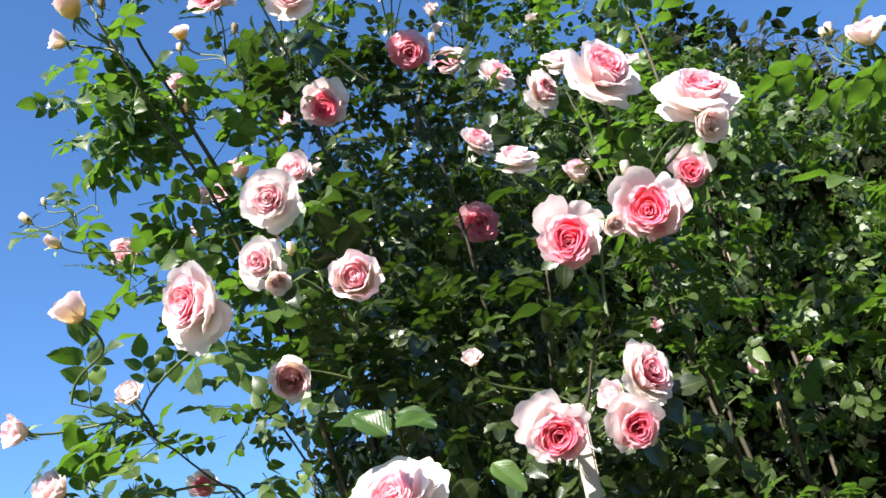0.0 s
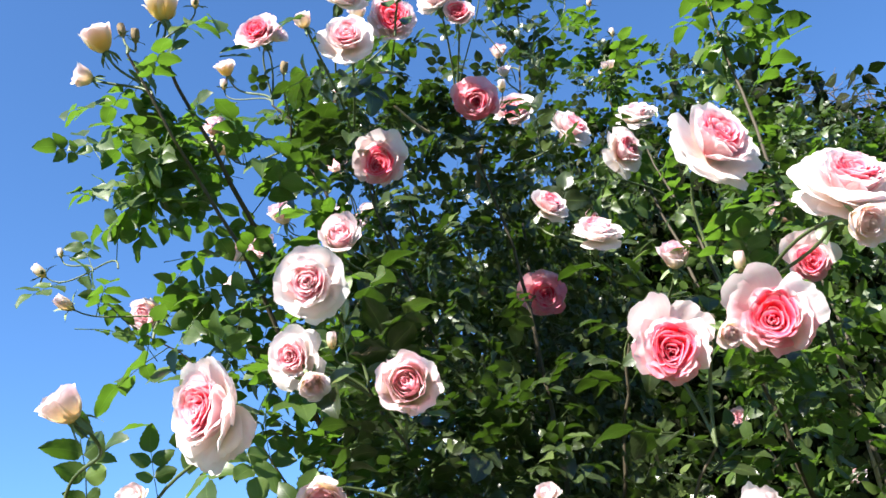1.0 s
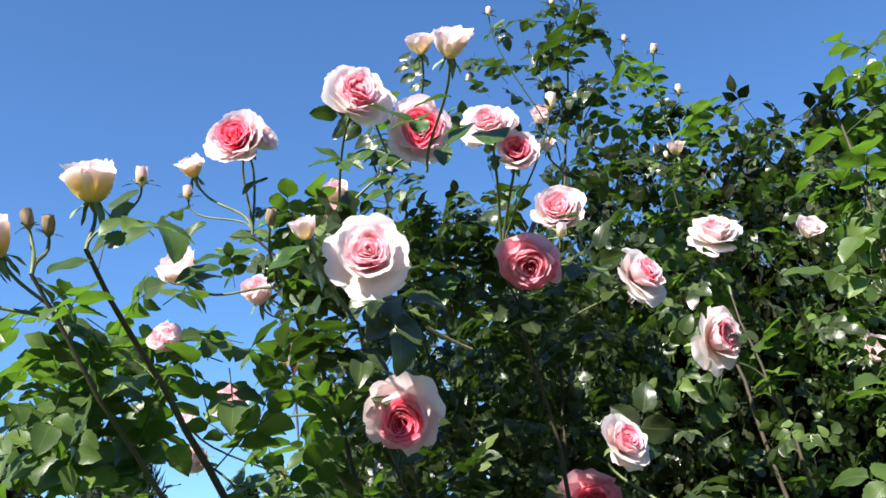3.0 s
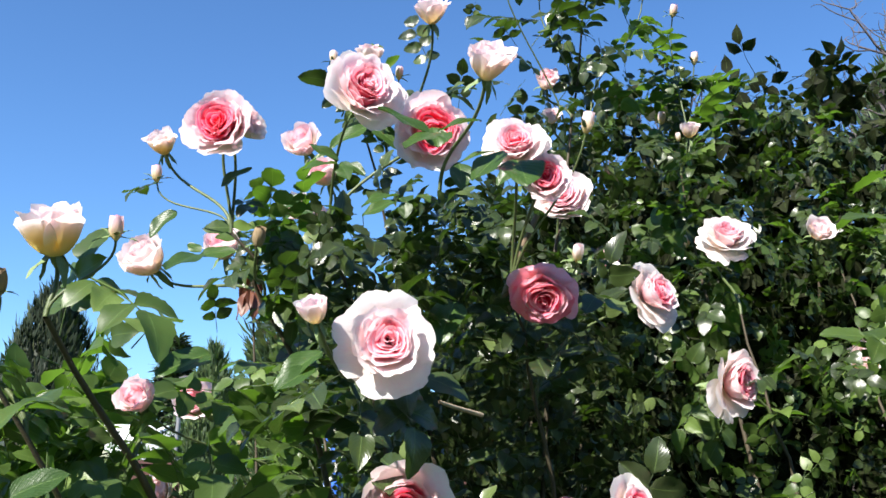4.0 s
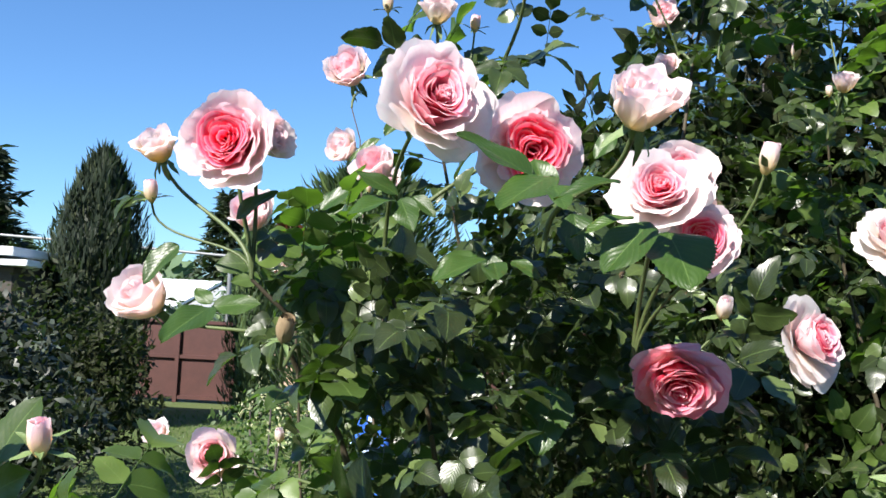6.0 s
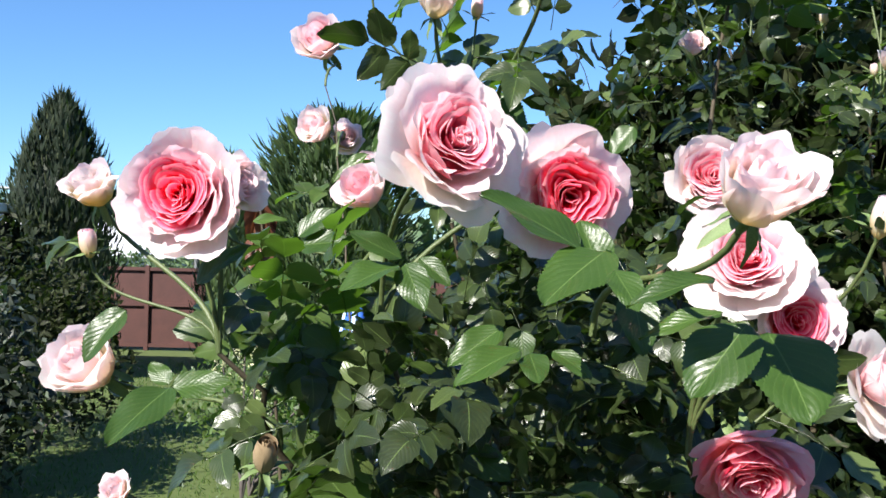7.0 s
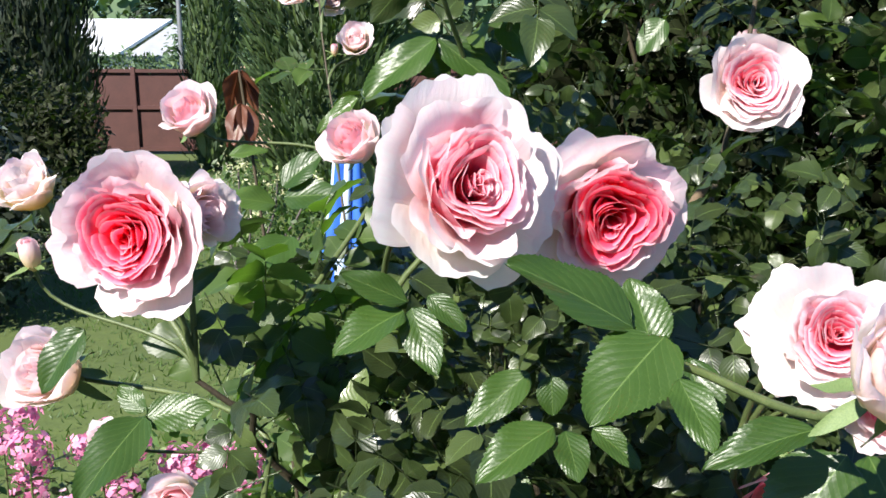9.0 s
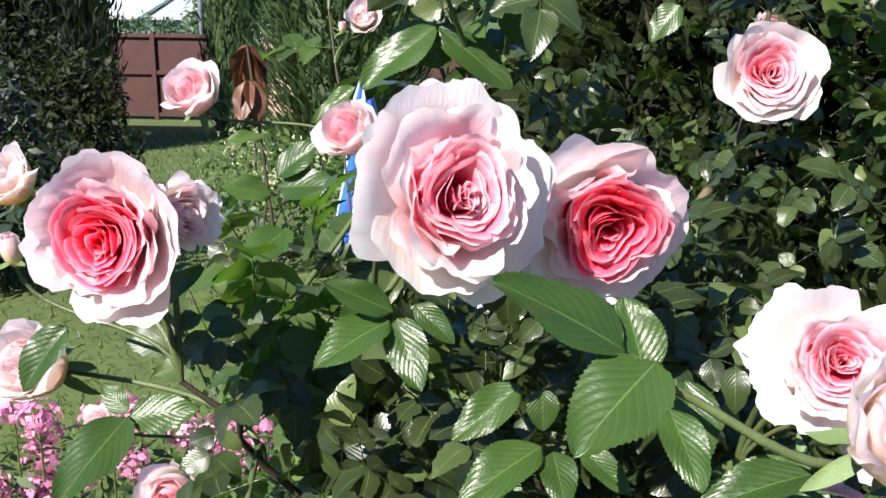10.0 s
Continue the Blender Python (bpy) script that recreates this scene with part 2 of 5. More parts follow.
def curve(p0, p1, p2, p3, n=10):
    t = np.linspace(0, 1, n)[:, None]
    p0, p1, p2, p3 = (np.array(tuple(p), dtype=float) for p in (p0, p1, p2, p3))
    return (1 - t) ** 3 * p0 + 3 * t * (1 - t) ** 2 * p1 + 3 * t * t * (1 - t) * p2 + t ** 3 * p3


def lathe(profile, sides=16):
    pr = np.array(profile, dtype=float)
    ang = np.arange(sides) * 2 * math.pi / sides
    v = np.stack([pr[:, 0, None] * np.cos(ang), pr[:, 0, None] * np.sin(ang), np.repeat(pr[:, 1, None], sides, 1)], -1)
    q = [(i * sides + j, i * sides + (j + 1) % sides, (i + 1) * sides + (j + 1) % sides, (i + 1) * sides + j) for i in range(len(pr) - 1) for j in range(sides)]
    return v.reshape(-1, 3), np.array(q), np.zeros((len(pr) * sides, 2))


def box(x0, x1, y0, y1, z0, z1, bevel=0.0):
    bm = bmesh.new()
    bmesh.ops.create_cube(bm, size=1.0)
    for v in bm.verts:
        v.co = Vector((x0 + (v.co.x + 0.5) * (x1 - x0), y0 + (v.co.y + 0.5) * (y1 - y0), z0 + (v.co.z + 0.5) * (z1 - z0)))
    if bevel:
        bmesh.ops.bevel(bm, geom=bm.edges[:], offset=bevel, segments=2, affect="EDGES")
    return bm


def part(name, bm, material, parent, label=""):
    """Links a bmesh, or a finished mesh, as one object under parent."""
    if isinstance(bm, bmesh.types.BMesh):
        me = bpy.data.meshes.new(name)
        bm.to_mesh(me)
        bm.free()
        me.materials.append(material)
    else:
        me = bm
    ob = new(name, me)
    if parent is not None:
        ob.parent = parent
    if label:
        tagged(ob, label)
    return ob


def thing(name, at, label, category, group="", kind=""):
    e = new(name)
    e.empty_display_size = 0.1
    e.location = at
    return tagged(e, label, category, group, kind)


def frame_of(along, normal):
    """A turn whose y is along and whose z is nearest to normal."""
    y = Vector(along).normalized()
    x = y.cross(Vector(normal))
    if x.length < 1e-4:
        x = y.cross(Vector((0.3, 0.5, 0.8)))
    x.normalize()
    return Matrix((x, y, x.cross(y))).transposed()


# ---- leaves ----
def leaflet(length, ratio, n, rng, columns=2, fold=0.25, droop=0.2, teeth=0.07):
    """A rose leaflet from the origin along y, as (verts, quads, uv)."""
    s = np.linspace(0, 1, n + 1)
    w = ratio * length / 2 * np.maximum(np.sin(math.pi * s ** 0.74), 0) ** 0.7 + length * 0.006
    tooth = (np.arange(n + 1) % 2) * (s < 0.97) * rng.uniform(0.6, 1.25, n + 1)
    w = w * (1 + teeth * tooth)
    u = np.linspace(-1, 1, 2 * columns + 1)
    sway = rng.uniform(-0.08, 0.08)
    ruff = rng.uniform(0, 6.3)
    x = u[None] * w[:, None]
    y = s[:, None] * length + np.abs(u)[None] * length * 0.02 + (np.abs(u) > 0.95)[None] * (tooth * teeth * 0.28 * length)[:, None]
    z = fold * np.abs(x) * (1.0 - 0.35 * np.abs(u)[None]) - droop * length * s[:, None] ** 2 + 0.035 * length * np.sin(9 * s[:, None] + 2.5 * u[None] + ruff) * np.abs(u)[None]
    x = x + sway * length * s[:, None] ** 2
    v = np.stack([x, y, z], -1).reshape(-1, 3)
    c = 2 * columns + 1
    q = [(i * c + j, i * c + j + 1, (i + 1) * c + j + 1, (i + 1) * c + j) for i in range(n) for j in range(c - 1)]
    uv = np.stack(np.broadcast_arrays(u[None] / 2 + 0.5, s[:, None]), -1).reshape(-1, 2)
    return v, np.array(q), uv


def turn_piece(piece, m):
    v, q, u = piece
    r = np.array(m.to_3x3())
    return v @ r.T + np.array(m.translation), q, u


def compound_leaf(rng, n, columns, count=5, teeth=0.07):
    """A rose leaf with its leaflets on a stalk, from the origin along y."""
    stalk = [(0, 0, 0), (0, 0.045, 0.002), (0, 0.085, -0.004)]
    pieces = [tube(stalk, (0.0010, 0.0006), 3)]
    spots = [(0.083, 0.0, 0.046)]
    for k in range((count - 1) // 2):
        y = 0.066 - 0.027 * k
        spots += [(y, s * rng.uniform(58, 78), 0.041 - 0.006 * k) for s in (-1, 1)]
    for y, turn, length in spots:
        piece = leaflet(length * rng.uniform(0.88, 1.12), rng.uniform(0.62, 0.8), n, rng, columns, rng.uniform(0.05, 0.55), rng.uniform(0.05, 0.55), teeth)
        m = pose(0, y, -0.001, rng.uniform(-14, 10), rng.uniform(-16, 16), -turn + rng.uniform(-8, 8))
        pieces.append(turn_piece(piece, m))
    return join(pieces)


leaf_rng = np.random.default_rng(5)
LEAF_MESHES = []
for k in range(10):
    v, q, u = compound_leaf(leaf_rng, 13, 2, 5 if k % 4 else 7)
    LEAF_MESHES.append(quads_mesh("leaf", v, q, LEAF, u))
SUNLIT_MESHES = []
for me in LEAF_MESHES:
    SUNLIT_MESHES.append(me.copy())
    SUNLIT_MESHES[-1].materials[0] = SUNLIT_LEAF
LEAFLET_MESHES = []
for k in range(8):
    v, q, u = leaflet(1.0, 1.0, 42, leaf_rng, 4, leaf_rng.uniform(0.08, 0.35), leaf_rng.uniform(0.05, 0.26), 0.06)
    LEAFLET_MESHES.append(quads_mesh("leaf", v, q, NEAR_LEAF, u))
NEAR_TEMPLATES = [compound_leaf(leaf_rng, 9, 1, 5, 0.10) for k in range(8)]
HEDGE_TEMPLATES = [compound_leaf(leaf_rng, 3, 1, 3, 0.0) for k in range(6)]
LEAF_TEMPLATES = [compound_leaf(leaf_rng, 4, 1, 5, 0.0) for k in range(12)]


def scatter(name, templates, spots, turns, sizes, material, parent, label=""):
    """Many small pieces as one mesh of kind stuff. turns: (n, 3, 3)."""
    spots, turns, sizes = np.asarray(spots, dtype=float), np.asarray(turns, dtype=float), np.asarray(sizes, dtype=float)
    off = np.array(parent.location) if parent is not None else np.zeros(3)
    vs, qs, us, k = [], [], [], 0
    for i, (v, q, u) in enumerate(templates):
        pick = np.arange(i, len(spots), len(templates))
        if not len(pick):
            continue
        w = np.einsum("nij,mj->nmi", turns[pick], v) * sizes[pick][:, None, None] + spots[pick][:, None] - off
        vs.append(w.reshape(-1, 3))
        qs.append((q[None] + (np.arange(len(pick)) * len(v))[:, None, None] + k).reshape(-1, 4))
        us.append(np.tile(u, (len(pick), 1)))
        k += len(pick) * len(v)
    ob = part(name, quads_mesh(name, np.concatenate(vs), np.concatenate(qs), material, np.concatenate(us)), material, parent, label)
    return tagged(ob, kind="stuff")


def turns_of(along, normal):
    """Turns whose y is along and whose z is nearest to normal, for arrays."""
    y = along / (np.linalg.norm(along, axis=1)[:, None] + 1e-9)
    x = np.cross(y, normal)
    x /= np.linalg.norm(x, axis=1)[:, None] + 1e-9
    return np.stack([x, y, np.cross(x, y)], -1)


# ---- roses ----
def petal_piece(rng, length, lean, tip, curl, width, r0, z0, phi, pink, nu=9, nv=9, cup=1.0, ruffle=0.03, foot=0.6, notch=0.0, fade=1.0, roll=0.0, torn=1.0):
    """One petal of a bloom of radius 1 whose axis is z. lean, tip: degrees from the axis at its foot and near its rim; curl: how far the rim rolls back.
    pink: pigment at the foot and at the rim; fade: how late it changes; roll: how far the side edges turn out."""
    fine = np.linspace(0, 1, 61)
    ang = np.radians(lean + (tip - lean) * fine ** 0.8 + curl * np.clip((fine - 0.66) / 0.34, 0, 1) ** 1.5)
    rr = r0 + length * np.concatenate([[0], np.cumsum(np.sin(ang))[:-1]]) / 60
    zz = z0 + length * np.concatenate([[0], np.cumsum(np.cos(ang))[:-1]]) / 60
    u, v = np.linspace(-1, 1, nu)[None], np.linspace(0, 1, nv)[:, None]
    skew = rng.uniform(-0.08, 0.08)
    p1, p2, p3 = rng.uniform(0, 6.3, 3)
    ragged = torn * (0.02 * np.sin(5.3 * u + p1) - 0.05 * (1 - np.abs(np.sin(3.1 * u + p2))) ** 2 + 0.010 * np.sin(15 * u + p3) + 0.008 * np.sin(27 * u + p1))
    ve = v * (1 - 0.17 * np.abs(u) ** 3.5 + skew * u - notch * np.exp(-((u - 0.5 * skew) * 6) ** 2) + ragged * v ** 3)
    r, z = np.interp(ve, fine, rr), np.interp(ve, fine, zz)
    w = width * (0.26 + 0.74 * np.sin(np.clip(v, 0, 1) * math.pi * 0.56) ** 0.8)
    rho = np.maximum(np.interp(v, fine, rr), 0.42 * w) * cup * (1 + 0.25 * v * v)
    th = u * w / rho
    ph = rng.uniform(0, 6.3)
    wave = ruffle * v ** 2.5 * (np.sin(2.6 * u + ph) + torn * (0.55 * np.sin(6.1 * u + 2 * ph) + 0.30 * np.sin(11 * u + p2) + 0.16 * np.sin(19 * u + p1)))
    rad = r - rho + rho * np.cos(th) + wave + roll * np.abs(u) ** 4 * v
    tan = rho * np.sin(th)
    z = z + wave * 0.6 * rng.uniform(-1, 1) + 0.025 * np.sin(4 * v + 2 * u + p3) * v
    c, s = math.cos(phi), math.sin(phi)
    co = np.stack([rad * c - tan * s, rad * s + tan * c, z], -1).reshape(-1, 3)
    q = [(i * nu + j, i * nu + j + 1, (i + 1) * nu + j + 1, (i + 1) * nu + j) for i in range(nv - 1) for j in range(nu - 1)]
    uv = np.stack(np.broadcast_arrays(u / 2 + 0.5, v), -1).reshape(-1, 2)
    p = pink[0] + (pink[1] - pink[0]) * v ** fade + 0 * u
    pig = np.stack([p, v + 0 * u, np.full_like(p, foot)], -1).reshape(-1, 3)
    return co, np.array(q), uv, pig


def petals_mesh(name, pieces, material=None):
    vs, qs, us, ps, k = [], [], [], [], 0
    for v, q, u, p in pieces:
        vs.append(v), qs.append(q + k), us.append(u), ps.append(p)
        k += len(v)
    return mesh_of(name, np.concatenate(vs), np.concatenate(qs), material or PETAL, np.concatenate(us), np.concatenate(ps))


def open_rose(seed, pale=0.0, deep=0.0, fullness=1.0, flush=0.0, skirt=3, fine=False, ball=0.0, splay=0.0, hood=0.0):
    """Meshes of an open, many-petalled rose: pale guard petals round a bowl, and a heart of close rings whose petals are deep inside with a pale rim."""
    rng = np.random.default_rng(seed)
    nu, nv = (27, 17) if fine else (11, 9)
    outer = []
    a0 = rng.uniform(0, 6.3)
    for i in range(7):
        back = rng.random() * (1 - 0.6 * ball)
        phi = a0 + i * 2.4 + rng.uniform(-0.25, 0.25)
        up = hood * math.sin(phi)
        blush = flush + 0.40 * max(0.0, -up)
        outer.append(petal_piece(rng, rng.uniform(1.06, 1.26) * (1 + 0.26 * up), 74 + 6 * back + rng.uniform(-4, 4), 20 - 10 * ball + 26 * splay + 36 * back + 14 * max(0.0, up) + rng.uniform(-7, 7), rng.uniform(15, 50) + 25 * back, rng.uniform(0.64, 0.82), 0.08, -0.44,
                                 phi, (0.04 + blush, 0.03 + 0.05 * deep - 0.03 * pale + blush), nu, nv, rng.uniform(1.0, 1.3), 0.05, 0.22, rng.uniform(0.0, 0.08), 1.0, rng.uniform(0.0, 0.12), 0.85))
    for i in range(skirt):
        hang = rng.random()
        outer.append(petal_piece(rng, rng.uniform(0.96, 1.14), 82 + 8 * hang, 62 + 40 * hang, rng.uniform(-20, 45), rng.uniform(0.50, 0.68), 0.08, -0.46,
                                 -1.5708 + (i - (skirt - 1) / 2) * rng.uniform(0.6, 1.1) + rng.uniform(-0.3, 0.3), (0.0, 0.03 + flush), nu, nv, rng.uniform(0.9, 1.3), 0.08, 0.35, rng.uniform(0.02, 0.12), 1.0, 0.08, 0.7))
    for i in range(6):
        phi = a0 + 1.1 + i * 2.4 + rng.uniform(-0.25, 0.25)
        blush = flush + 0.30 * max(0.0, -hood * math.sin(phi))
        outer.append(petal_piece(rng, rng.uniform(1.00, 1.12), 66 + rng.uniform(-4, 4), -4 + 20 * splay + rng.uniform(-8, 10), rng.uniform(35, 85), rng.uniform(0.52, 0.68), 0.08, -0.40,
                                 phi, (0.34 + 0.2 * deep - 0.14 * pale, 0.06 + 0.07 * deep - 0.04 * pale + blush), nu, nv, rng.uniform(0.95, 1.15), 0.045, 0.1, rng.uniform(0, 0.10), 2.0, rng.uniform(0, 0.10)))
    for i in range(6):
        outer.append(petal_piece(rng, rng.uniform(0.90, 1.0), 60 + rng.uniform(-4, 4), -12 + rng.uniform(-8, 8), rng.uniform(35, 90), rng.uniform(0.42, 0.56), 0.08, -0.36,
                                 a0 + 0.4 + i * 1.15 + rng.uniform(-0.3, 0.3), (0.68 + 0.3 * deep - 0.28 * pale, 0.17 + 0.16 * deep - 0.08 * pale), nu - 2, nv - 2, rng.uniform(0.95, 1.15), 0.04, 0.0, rng.uniform(0, 0.10), 3.0, rng.uniform(0, 0.06)))
    heart = []
    off = rng.uniform(-0.06, 0.06, 2) - np.array((0, 0.16 * hood))
    hu, hv = (17, 14) if fine else (9, 8)
    wide = 0.46 + 0.07 * deep + 0.08 * ball
    fold, depth = rng.uniform(0, 6.3), rng.uniform(0.05, 0.12)
    for ring, count in enumerate((7, 7, 6, 5, 4, 2)):
        f = 1 - ring / 5.4
        for i in range(max(2, round(count * min(fullness, 1.2)))):
            radius = max(0.03, wide * f + rng.uniform(-0.03, 0.03))
            length = rng.uniform(0.44, 0.54)
            rim = 0.48 - 0.04 * (1 - f) + rng.uniform(-0.05, 0.04)
            lean = math.degrees(math.atan(0.62 * radius / length)) - 12 * (1 - f) + rng.uniform(-7, 7)
            half = radius * math.pi / count * rng.uniform(1.25, 1.8) + 0.05
            pink = 0.68 + 0.12 * (1 - f) + 0.28 * deep - 0.32 * pale
            v, q, u, pg = petal_piece(rng, length, lean + 8, lean - 8, rng.uniform(15, 60), half, radius * 0.38, rim - length * math.cos(radians(lean)), a0 + (i + 0.5 * (ring % 2)) * 6.2832 / count + rng.uniform(-0.35, 0.35),
                                      (pink + 0.16, 0.24 + 0.20 * deep - 0.14 * pale), hu, hv, rng.uniform(0.85, 1.3), 0.02, 0.0, rng.uniform(0, 0.10), 5.5, 0.02, 0.3)
            ang = np.arctan2(v[:, 1], v[:, 0])
            v[:, :2] *= (1 + depth * np.sin(3 * ang + fold + 0.8 * f))[:, None]
            v[:, :2] += off * (1 - f)
            heart.append((v, q, u, pg))
    reach = np.percentile(np.linalg.norm(np.concatenate([p[0] for p in outer])[:, :2], axis=1), 97)
    stretch = np.array((rng.uniform(0.94, 1.04), rng.uniform(0.96, 1.08), 1.0))
    slant = rng.uniform(-0.12, 0.12, 2)
    for group in (outer, heart):
        for p in group:
            p[0][:] = p[0] / reach * stretch
            p[0][:, 2] += p[0][:, :2] @ slant
    return [petals_mesh("petal", [p]) for p in outer], petals_mesh("heart", heart)


def cup_rose(seed, pale=0.0, cream=1.0, fine=False):
    """Meshes of a half-open rose."""
    rng = np.random.default_rng(seed)
    outer, heart = [], []
    a0 = rng.uniform(0, 6.3)
    for i in range(5):
        outer.append(petal_piece(rng, rng.uniform(1.25, 1.45), 62 + rng.uniform(-5, 5), -10 + rng.uniform(-8, 14), rng.uniform(15, 95), rng.uniform(0.74, 0.9), 0.1, -0.55,
                                 a0 + i * 2.51 + rng.uniform(-0.2, 0.2), (0.0, 0.12 - 0.08 * pale), 19 if fine else 10, 16 if fine else 10, rng.uniform(0.9, 1.1), 0.07, cream, rng.uniform(0.02, 0.18)))
    for i in range(5):
        outer.append(petal_piece(rng, rng.uniform(1.2, 1.35), 50 + rng.uniform(-5, 5), -14 + rng.uniform(-6, 8), rng.uniform(10, 70), rng.uniform(0.6, 0.72), 0.08, -0.5,
                                 a0 + 0.9 + i * 2.51, (0.02, 0.2 - 0.12 * pale), 17 if fine else 9, 15 if fine else 9, 0.95, 0.06, cream * 0.8, rng.uniform(0, 0.15)))
    for i in range(12):
        f = 1 - i / 11
        heart.append(petal_piece(rng, 1.05 + 0.1 * rng.uniform(-1, 1), 8 + 22 * f, -10 - 4 * f, rng.uniform(-10, 25), 0.18 + 0.3 * f, 0.05 + 0.2 * f, -0.45,
                                 a0 + i * 2.4, (0.16, 0.32 - 0.32 * pale), 8, 8, 0.95, 0.02, 0.3))
    return [petals_mesh("petal", [p]) for p in outer], petals_mesh("heart", heart)


def bud_rose(seed, pink=0.1, material=None):
    rng = np.random.default_rng(seed)
    outer = [petal_piece(rng, 1.75, 46, -26 + rng.uniform(-4, 4), rng.uniform(-5, 25), 0.72, 0.1, -0.7, i * 2.4, (0.0, pink), 8, 9, 0.95, 0.02, 0.9) for i in range(5)]
    heart = [petal_piece(rng, 1.6, 26, -20, 0, 0.4, 0.05, -0.6, 0.7 + i * 2.1, (0.05, pink + 0.15), 7, 8, 0.95, 0.02, 0.5) for i in range(4)]
    return [petals_mesh("petal", [p], material) for p in outer], petals_mesh("heart", heart, material)


def calyx_mesh(seed, spread, size=1.0):
    """The green hip and sepals under a bloom."""
    rng = np.random.default_rng(seed)
    hip = lathe([(0.03, -0.86), (0.07, -0.80), (0.13, -0.66), (0.15, -0.54), (0.12, -0.44), (0.06, -0.38)], 10)
    pieces = [hip]
    for i in range(5):
        v, q, u = leaflet(0.75 * size, 0.26, 6, rng, 1, 0.5, rng.uniform(0.0, 0.4), 0.0)
        m = Matrix.Rotation(i * 1.2566 + rng.uniform(-0.15, 0.15), 4, "Z") @ pose(0, 0.10, -0.46, spread + rng.uniform(-20, 20), 0, 0)
        pieces.append(turn_piece((v, q, u), m))
    v, q, u = join(pieces)
    return quads_mesh("rose_bloom", v, q, SEPAL, u)


BLOOMS = {}
for fine in (False, True):
    for k in range(7):
        BLOOMS["open", k, fine] = open_rose(20 + k, 0.34, 0.0, skirt=1 + k % 3, fine=fine, splay=0.08 * (k % 4))
        BLOOMS["pale", k, fine] = open_rose(40 + k, 0.8, 0.0, skirt=1 + (k + 1) % 3, fine=fine, splay=0.12 * (k % 4))
        BLOOMS["deep", k, fine] = open_rose(60 + k, 0.0, 0.75, 1.1, 0.02, 0, fine, 0.7, 0.0, 1.0)
        BLOOMS["hot", k, fine] = open_rose(260 + k, 0.0, 0.82, 1.1, 0.03, 0, fine, 0.8, 0.12)
        BLOOMS["rosy", k, fine] = open_rose(280 + k, 0.60, 0.2, 1.2, 0.0, 0, fine, 0.3, 0.55)
        BLOOMS["full", k, fine] = open_rose(300 + k, 0.82, 0.1, 1.5, 0.04, 0, fine, 1.2, 0.0)
        BLOOMS["wing", k, fine] = open_rose(320 + k, 0.62, 0.1, 1.1, 0.0, 2, fine, 0.3, 0.25)
        # flushed on every petal, which puts the bloom's shade into its pigment
        BLOOMS["coral", k, fine] = open_rose(160 + k, 0.0, 0.4, 1.1, 0.30, 0, fine, 0.8, 0.0, 0.5)
    for k in range(5):
        BLOOMS["cup", k, fine] = cup_rose(80 + k, 0.6, 0.7, fine)
        BLOOMS["yellow", k, fine] = cup_rose(180 + k, 0.9, 1.9, fine)
        BLOOMS["blush", k, fine] = cup_rose(100 + k, 0.0, 0.5, fine)
        BLOOMS["spent", k, fine] = bud_rose(140 + k, 0.1, DEAD_PETAL)
        BLOOMS["bud", k, fine] = bud_rose(120 + k, 0.02 + 0.04 * k)
COUNTS = {"wing": 7, "full": 7, "yellow": 5, "hot": 7, "rosy": 7, "coral": 7, "open": 7, "pale": 7, "deep": 7, "cup": 5, "blush": 5, "bud": 5, "spent": 5}
LABELS = {"wing": "open rose with broad white guard petals and a peach heart", "full": "round open rose crowded with pale pink petals", "yellow": "half-open rose with butter yellow outer petals", "hot": "open rose with a hot pink heart and blush rim", "rosy": "rounded open rose, soft pink and full of petals", "coral": "open rose, coral pink all over, with its shade put into the pigment", "open": "fully open rose, pink heart inside pale blush petals", "pale": "fully open rose, nearly white with blush centre", "deep": "open rose with a deep coral pink heart",
          "cup": "half-open creamy white rose", "blush": "half-open blush pink rose", "bud": "small closed creamy rosebud", "spent": "withered brown rosebud"}
CALYX = {kind: [calyx_mesh(7 + 3 * k + len(kind), spread, size) for k in range(3)] for kind, spread, size in
         (("wing", -70, 1.0), ("full", -70, 1.0), ("yellow", -50, 1.1), ("hot", -70, 1.0), ("rosy", -70, 1.0), ("coral", -75, 1.0), ("open", -70, 1.0), ("pale", -70, 1.0), ("deep", -75, 1.0), ("cup", -50, 1.1), ("blush", -50, 1.1), ("bud", 22, 1.8), ("spent", 10, 1.3))}

# three climbing bushes that grow into one another
BUSH_LEFT = thing("rose_bush", (-0.10, 1.85, 0), "sparse climbing rose with long arching canes and pale blooms", "rose bush", "climbing roses")
BUSH_MID = thing("rose_bush", (0.15, 2.05, 0), "dense climbing rose in full bloom with glossy dark leaves", "rose bush", "climbing roses")
BUSH_RIGHT = thing("rose_bush", (0.75, 1.95, 0), "tall shaded climbing rose with scattered white blooms and buds", "rose bush", "climbing roses")
BUSHES = (BUSH_LEFT, BUSH_MID, BUSH_RIGHT)
CANES = {b: [] for b in BUSHES}
stem_rng = np.random.default_rng(11)
leaf_count = {b: 0 for b in BUSHES}


def put(ob, bush, m):
    """Places a part of a bush at the world pose m."""
    ob.matrix_basis = Matrix.Translation(-bush.location) @ m
    return ob


def link_tube(name, points, radii, bush, material, sides=6, label=""):
    off = np.array(bush.location)
    v, q, u = tube(points, radii, sides)
    return part(name, quads_mesh(name, v - off, q, material, u), material, bush, label)


